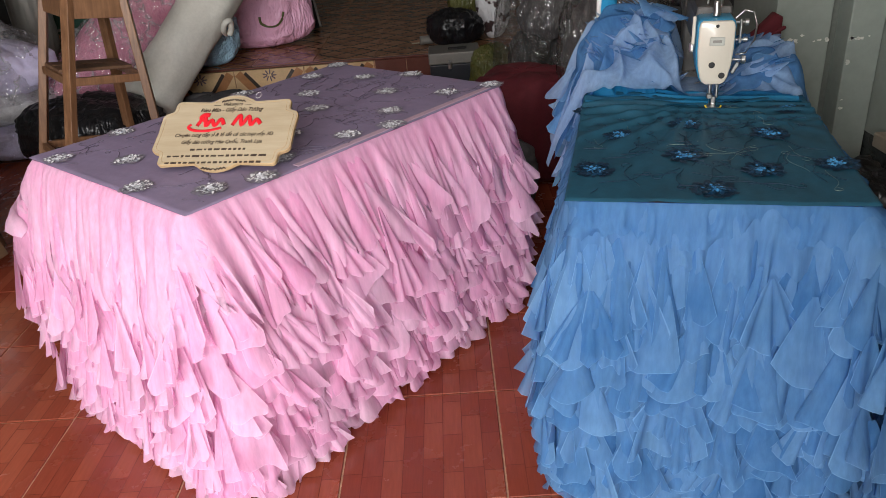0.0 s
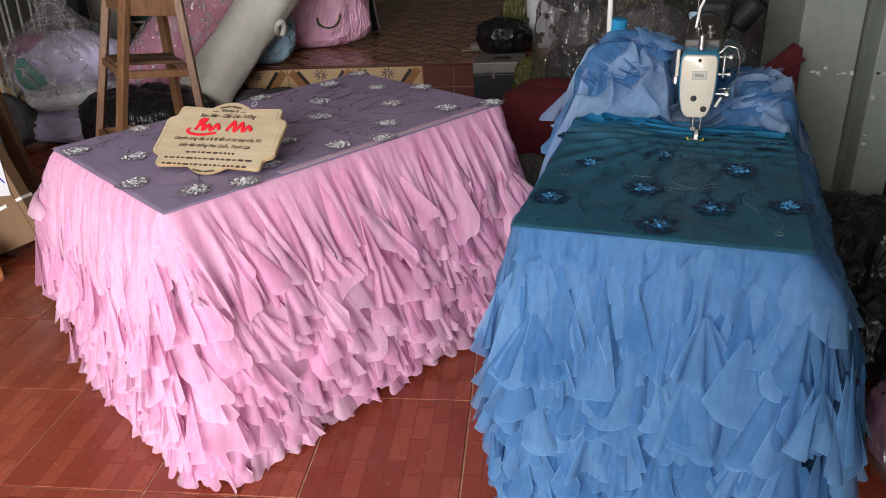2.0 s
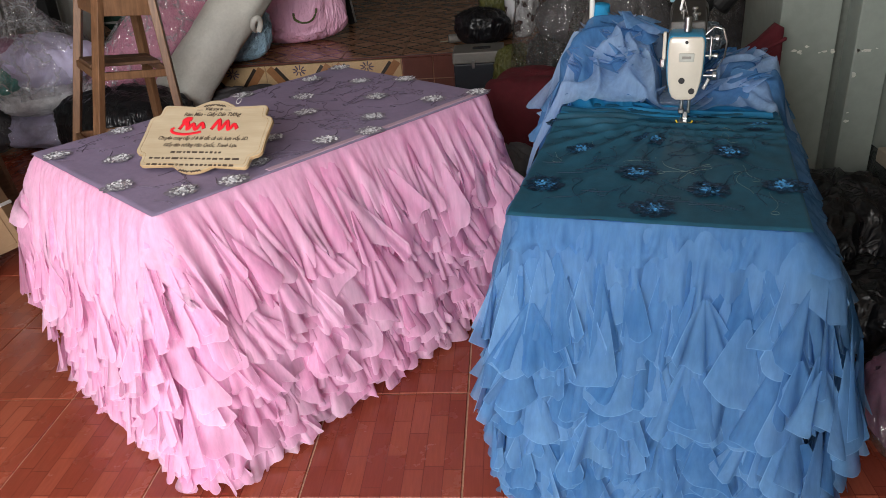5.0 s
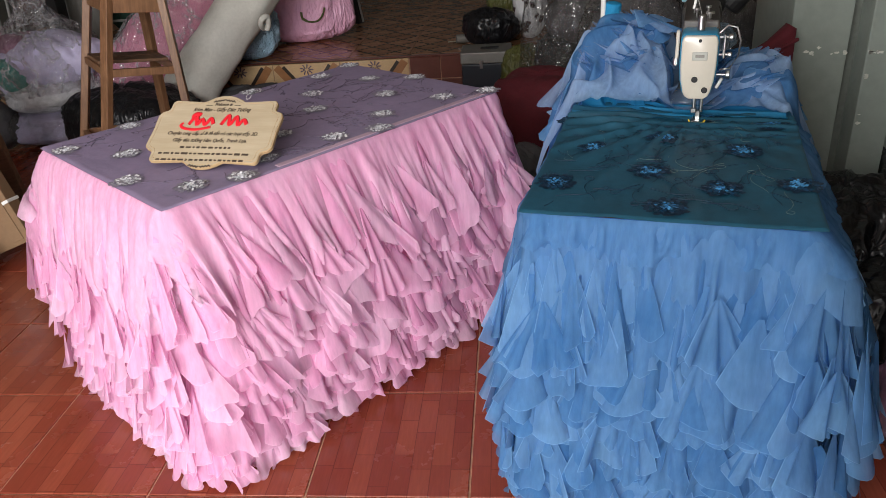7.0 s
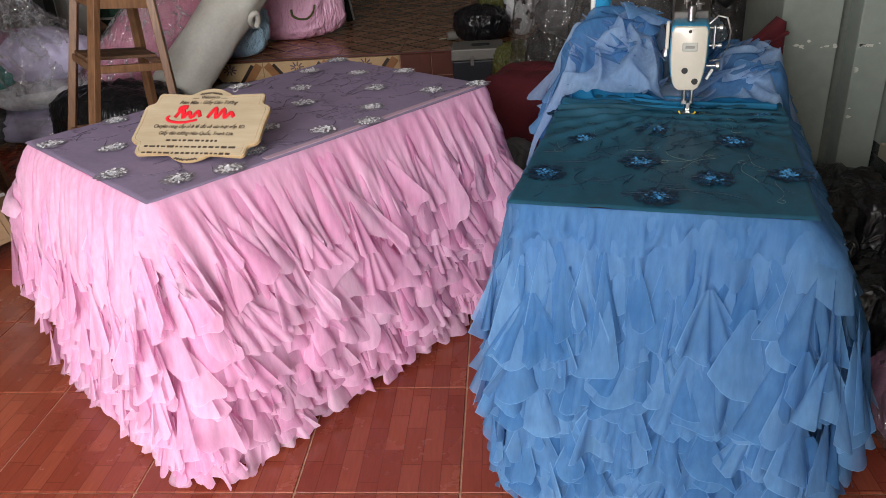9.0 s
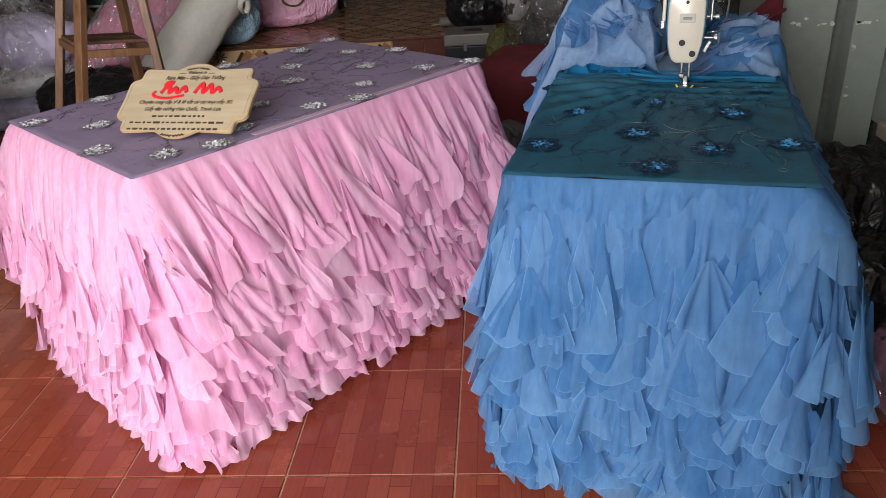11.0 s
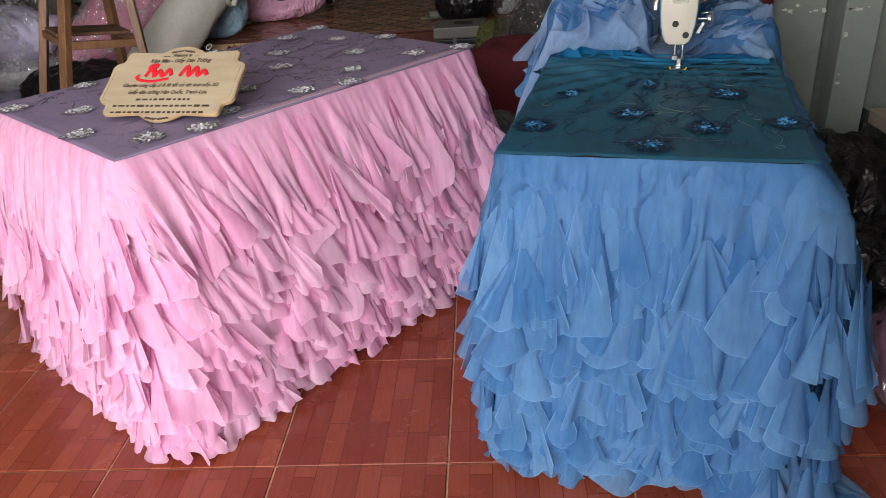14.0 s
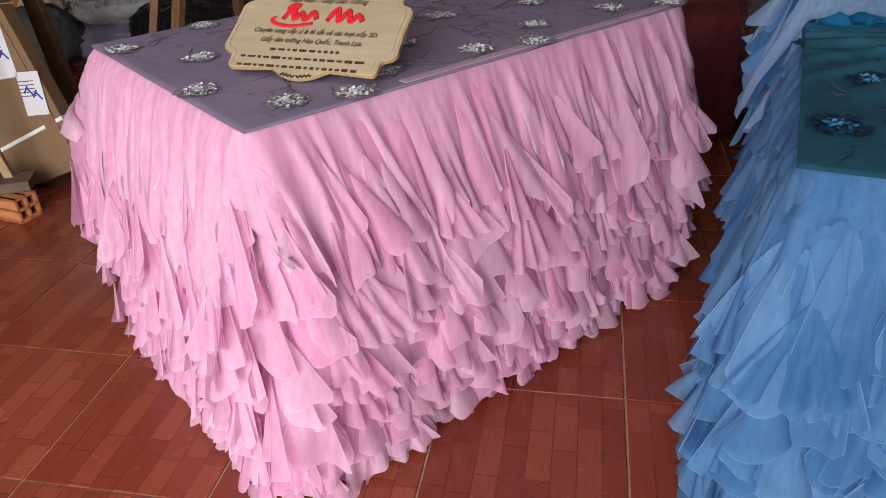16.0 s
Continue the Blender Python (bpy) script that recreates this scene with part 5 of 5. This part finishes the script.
for y in (-0.105, 0.0, 0.105):
    part("seat_board", box_bm(0.41, 0.101, 0.022, pose(0, y, 0.941), 0.003, 1), STOOL_TOP, stool)

# ---- back corner: rack, rods, post ----
rack = thing("drying_rack", pose(-2.70, 5.55, 0.303, -6, 0, 0), "white metal rack with thin cross bars", "rack")
for x in (-0.46, 0.46):
    part("upright", cyl_bm(0.016, 0.016, 0.95, pose(x, 0, 0), 12), SHADED_WHITE, rack)
for k in range(7):
    part("bar", cyl_bm(0.010, 0.010, 0.92, pose(-0.46, 0, 0.06 + 0.135 * k, 0, 90, 0), 10), SHADED_WHITE, rack)
bag("cloth_roll", pose(-2.5, 5.85, 0.303), 0.45, 0.2, 0.55, 121, DARK_GREEN, "dark green cloth bundle behind the rack", 0.08, category="fabric")
post = slab("column", -3.02, -2.90, 5.0, 5.12, 0.303, 3.05, BLACK, "dark square post on the raised floor", "column", bevel=0.004)
for k in range(7):
    p = thing("pipe", pose(-3.38 + 0.055 * k, 4.66 + 0.02 * (k % 3), 0, -4, 2 + 1.2 * k - 6, 0), "thin white pipe leaning in the corner", "pipe", "pipes in the corner")
    part("pipe_body", cyl_bm(0.009, 0.009, 1.9, pose(0, 0, 0), 10), SHADED_WHITE, p)
bag("wrapped_roll", pose(-2.85, 5.3, 0.303), 0.13, 0.1, 0.7, 131, GREY_METAL, "pale bundle standing in the corner", 0.05, category="bundle")

# ---- left: cartons, rack on a brick ----
carton = thing("flat_carton", pose(-1.93, 2.575, 0.042, -9, -20, 6), "tall brown carton with pale straps and paper labels", "carton")
part("carton_body", box_bm(0.30, 0.07, 1.5, pose(0, 0, 0.752), 0.004), CARD, carton)
part("carton_flap", box_bm(0.05, 0.004, 1.46, pose(0.10, -0.038, 0.75), 0.001, 1), CARD, carton)
for z, tl in ((0.17, -4), (0.62, 14), (1.0, 3)):
    part("strap", box_bm(0.308, 0.078, 0.014, pose(0, 0, z, 0, tl, 0), 0.002, 1), WHITE_PAINT, carton, "pale plastic strap")
for x, z, a, sz in ((0.060, 0.45, 12, 0.17), (0.100, 0.29, 16, 0.15)):
    lab = part("paper_label", box_bm(0.085, 0.0015, sz, pose(x, -0.042, z, 0, a, 0)), PAPER, carton, "white paper label with pen marks")
    for k in range(4):
        part("pen_mark", box_bm(0.006, 0.0008, 0.03, pose(x - 0.015 + 0.012 * k, -0.0432, z + 0.02 - 0.012 * k, 0, a + 35 * (-1) ** k, 0)), BLUE_INK, lab)
    for k in range(5):
        part("printed_bar", box_bm(0.06, 0.0008, 0.003, pose(x - 0.004 * k, -0.0432, z + 0.045 - 0.012 * k, 0, a, 0)), GREY_CLOTH, lab)
for k in range(4):
    part("printed_bar", box_bm(0.025, 0.001, 0.012, pose(-0.02, -0.0362, 0.66 - 0.02 * k, 0, 0, 0)), INK, carton)
second = thing("flat_carton", pose(-2.36, 2.72, 0, -7, 2, 4), "tall brown carton leaning behind another", "carton")
part("carton_body", box_bm(0.30, 0.07, 1.6, pose(0, 0, 0.802), 0.004), CARD, second)
plank = thing("plank", pose(-1.99, 2.86, 0, -10, -14, 0), "dark brown plank leaning behind the carton", "plank")
part("plank_body", box_bm(0.07, 0.03, 1.1, pose(0, 0, 0.56), 0.003), STOOL_TOP, plank)

brick = thing("hollow_brick", pose(-1.955, 2.34, 0.0, 0, 0, -12), "orange hollow clay brick under the wooden rack", "brick")
bb = box_bm(0.16, 0.085, 0.012, pose(0, 0, 0.006))
for z in (0.045, 0.084):
    box_bm(0.16, 0.085, 0.010, pose(0, 0, z), bm=bb)
for y in (-0.038, 0.0, 0.038):
    box_bm(0.16, 0.009, 0.088, pose(0, y, 0.045), bm=bb)
part("brick_body", bb, BRICK, brick)
shelf = thing("wooden_rack", pose(-2.05, 2.33, 0.09, 0, 0, 22), "old wooden rack with pale posts standing on a brick", "rack")
part("base_plank", box_bm(0.55, 0.10, 0.035, pose(-0.10, 0, 0.018), 0.003), OLD_WOOD, shelf)
for x in (0.10, -0.15):
    part("post", box_bm(0.03, 0.025, 0.80, pose(x - 0.07, 0.02, 0.42, 0, -10, 0), 0.003), PLY_EDGE, shelf, "pale wooden post")
part("back_plank", box_bm(0.5, 0.02, 0.07, pose(-0.18, 0.04, 0.68), 0.003), OLD_WOOD, shelf)
bag("small_bundle", pose(-2.03, 2.34, 0.126), 0.03, 0.025, 0.05, 141, MAGENTA, "small pink crumpled bundle on the wooden rack", 0.15, category="bundle")

# ---- right: black bags, paper roll, pink bag ----
bag("bin_bag", pose(1.22, 2.22, 0), 0.20, 0.22, 0.36, 151, BIN_LINER, "black bin bag by the wall end", 0.12)
bag("bin_bag", pose(1.26, 1.86, 0), 0.17, 0.17, 0.24, 153, BIN_LINER, "black bin bag below the marble dado", 0.12)
bag("bin_bag", pose(1.34, 1.62, 0), 0.14, 0.14, 0.30, 157, BIN_LINER, "black bin bag under a paper roll", 0.1)
tube = thing("paper_roll", look((1.18, 1.72, 0.355), (1.60, 1.50, 0.31)), "cream paper roll lying on a black bag", "paper roll")
tb = cyl_bm(0.048, 0.048, 0.29, pose(0, 0, -0.29), 32)
part("paper", tb, WHITE_SACK, tube, "", True)
part("core", cyl_bm(0.02, 0.02, 0.003, pose(0, 0, 0.0), 20), CARD, tube)
clear_bag(pose(1.17, 1.43, 0), 0.13, 0.16, 0.25, 161, "pink cloth in a clear plastic bag on the floor", (("pink_cloth", 0, 0, 0.005, 0.115, 0.14, 0.22, MAGENTA),), mat=MILKY)
tail = thing("tulle_scrap", pose(0.93, 1.15, 0.004), "loose scrap of blue tulle on the floor", "fabric")
rng = random.Random(5)
for k in range(7):
    fv, ff, fm = flap(rng, rng.uniform(0.10, 0.2), rng.uniform(0.03, 0.05), True, 12, 8)
    m = pose(rng.uniform(-0.06, 0.05), rng.uniform(-0.06, 0.06), 0.01, 84, 0, rng.uniform(30, 110))
    mesh_object("ruffle", [(p.x, p.y, max(0.002, p.z)) for p in (m @ Vector(q) for q in fv)], ff, BLUE_TULLE, tail)

# ---- tiles of the floors ----
def tile_mesh(name, size, mat, h=0.01):
    bm = box_bm(size, size, h, pose(0, 0, -h / 2), 0.0016, 1)
    me = bpy.data.meshes.new(name)
    bm.to_mesh(me)
    bm.free()
    me.materials.append(mat)
    return me


tile_data = tile_mesh("tile", PITCH - 0.005, TILE)
for i in range(-10, 4):
    for j in range(-9, 9):
        x, y = GX + PITCH * (i + 0.5), GY + PITCH * (j + 0.5)
        if x > 1.44 or y > 4.6:
            continue
        ob = new("tile", tile_data)
        ob.parent = floor
        ob.location = (x, y, 0.0)
diamond_data = tile_mesh("tile", 0.4 - 0.003, DIAMOND)
for i in range(-7, 4):
    for j in range(0, 10):
        ob = new("tile", diamond_data)
        ob.parent = platform
        ob.location = (-0.27 + 0.4 * i, 4.965 + 0.4 * j, 0.302)
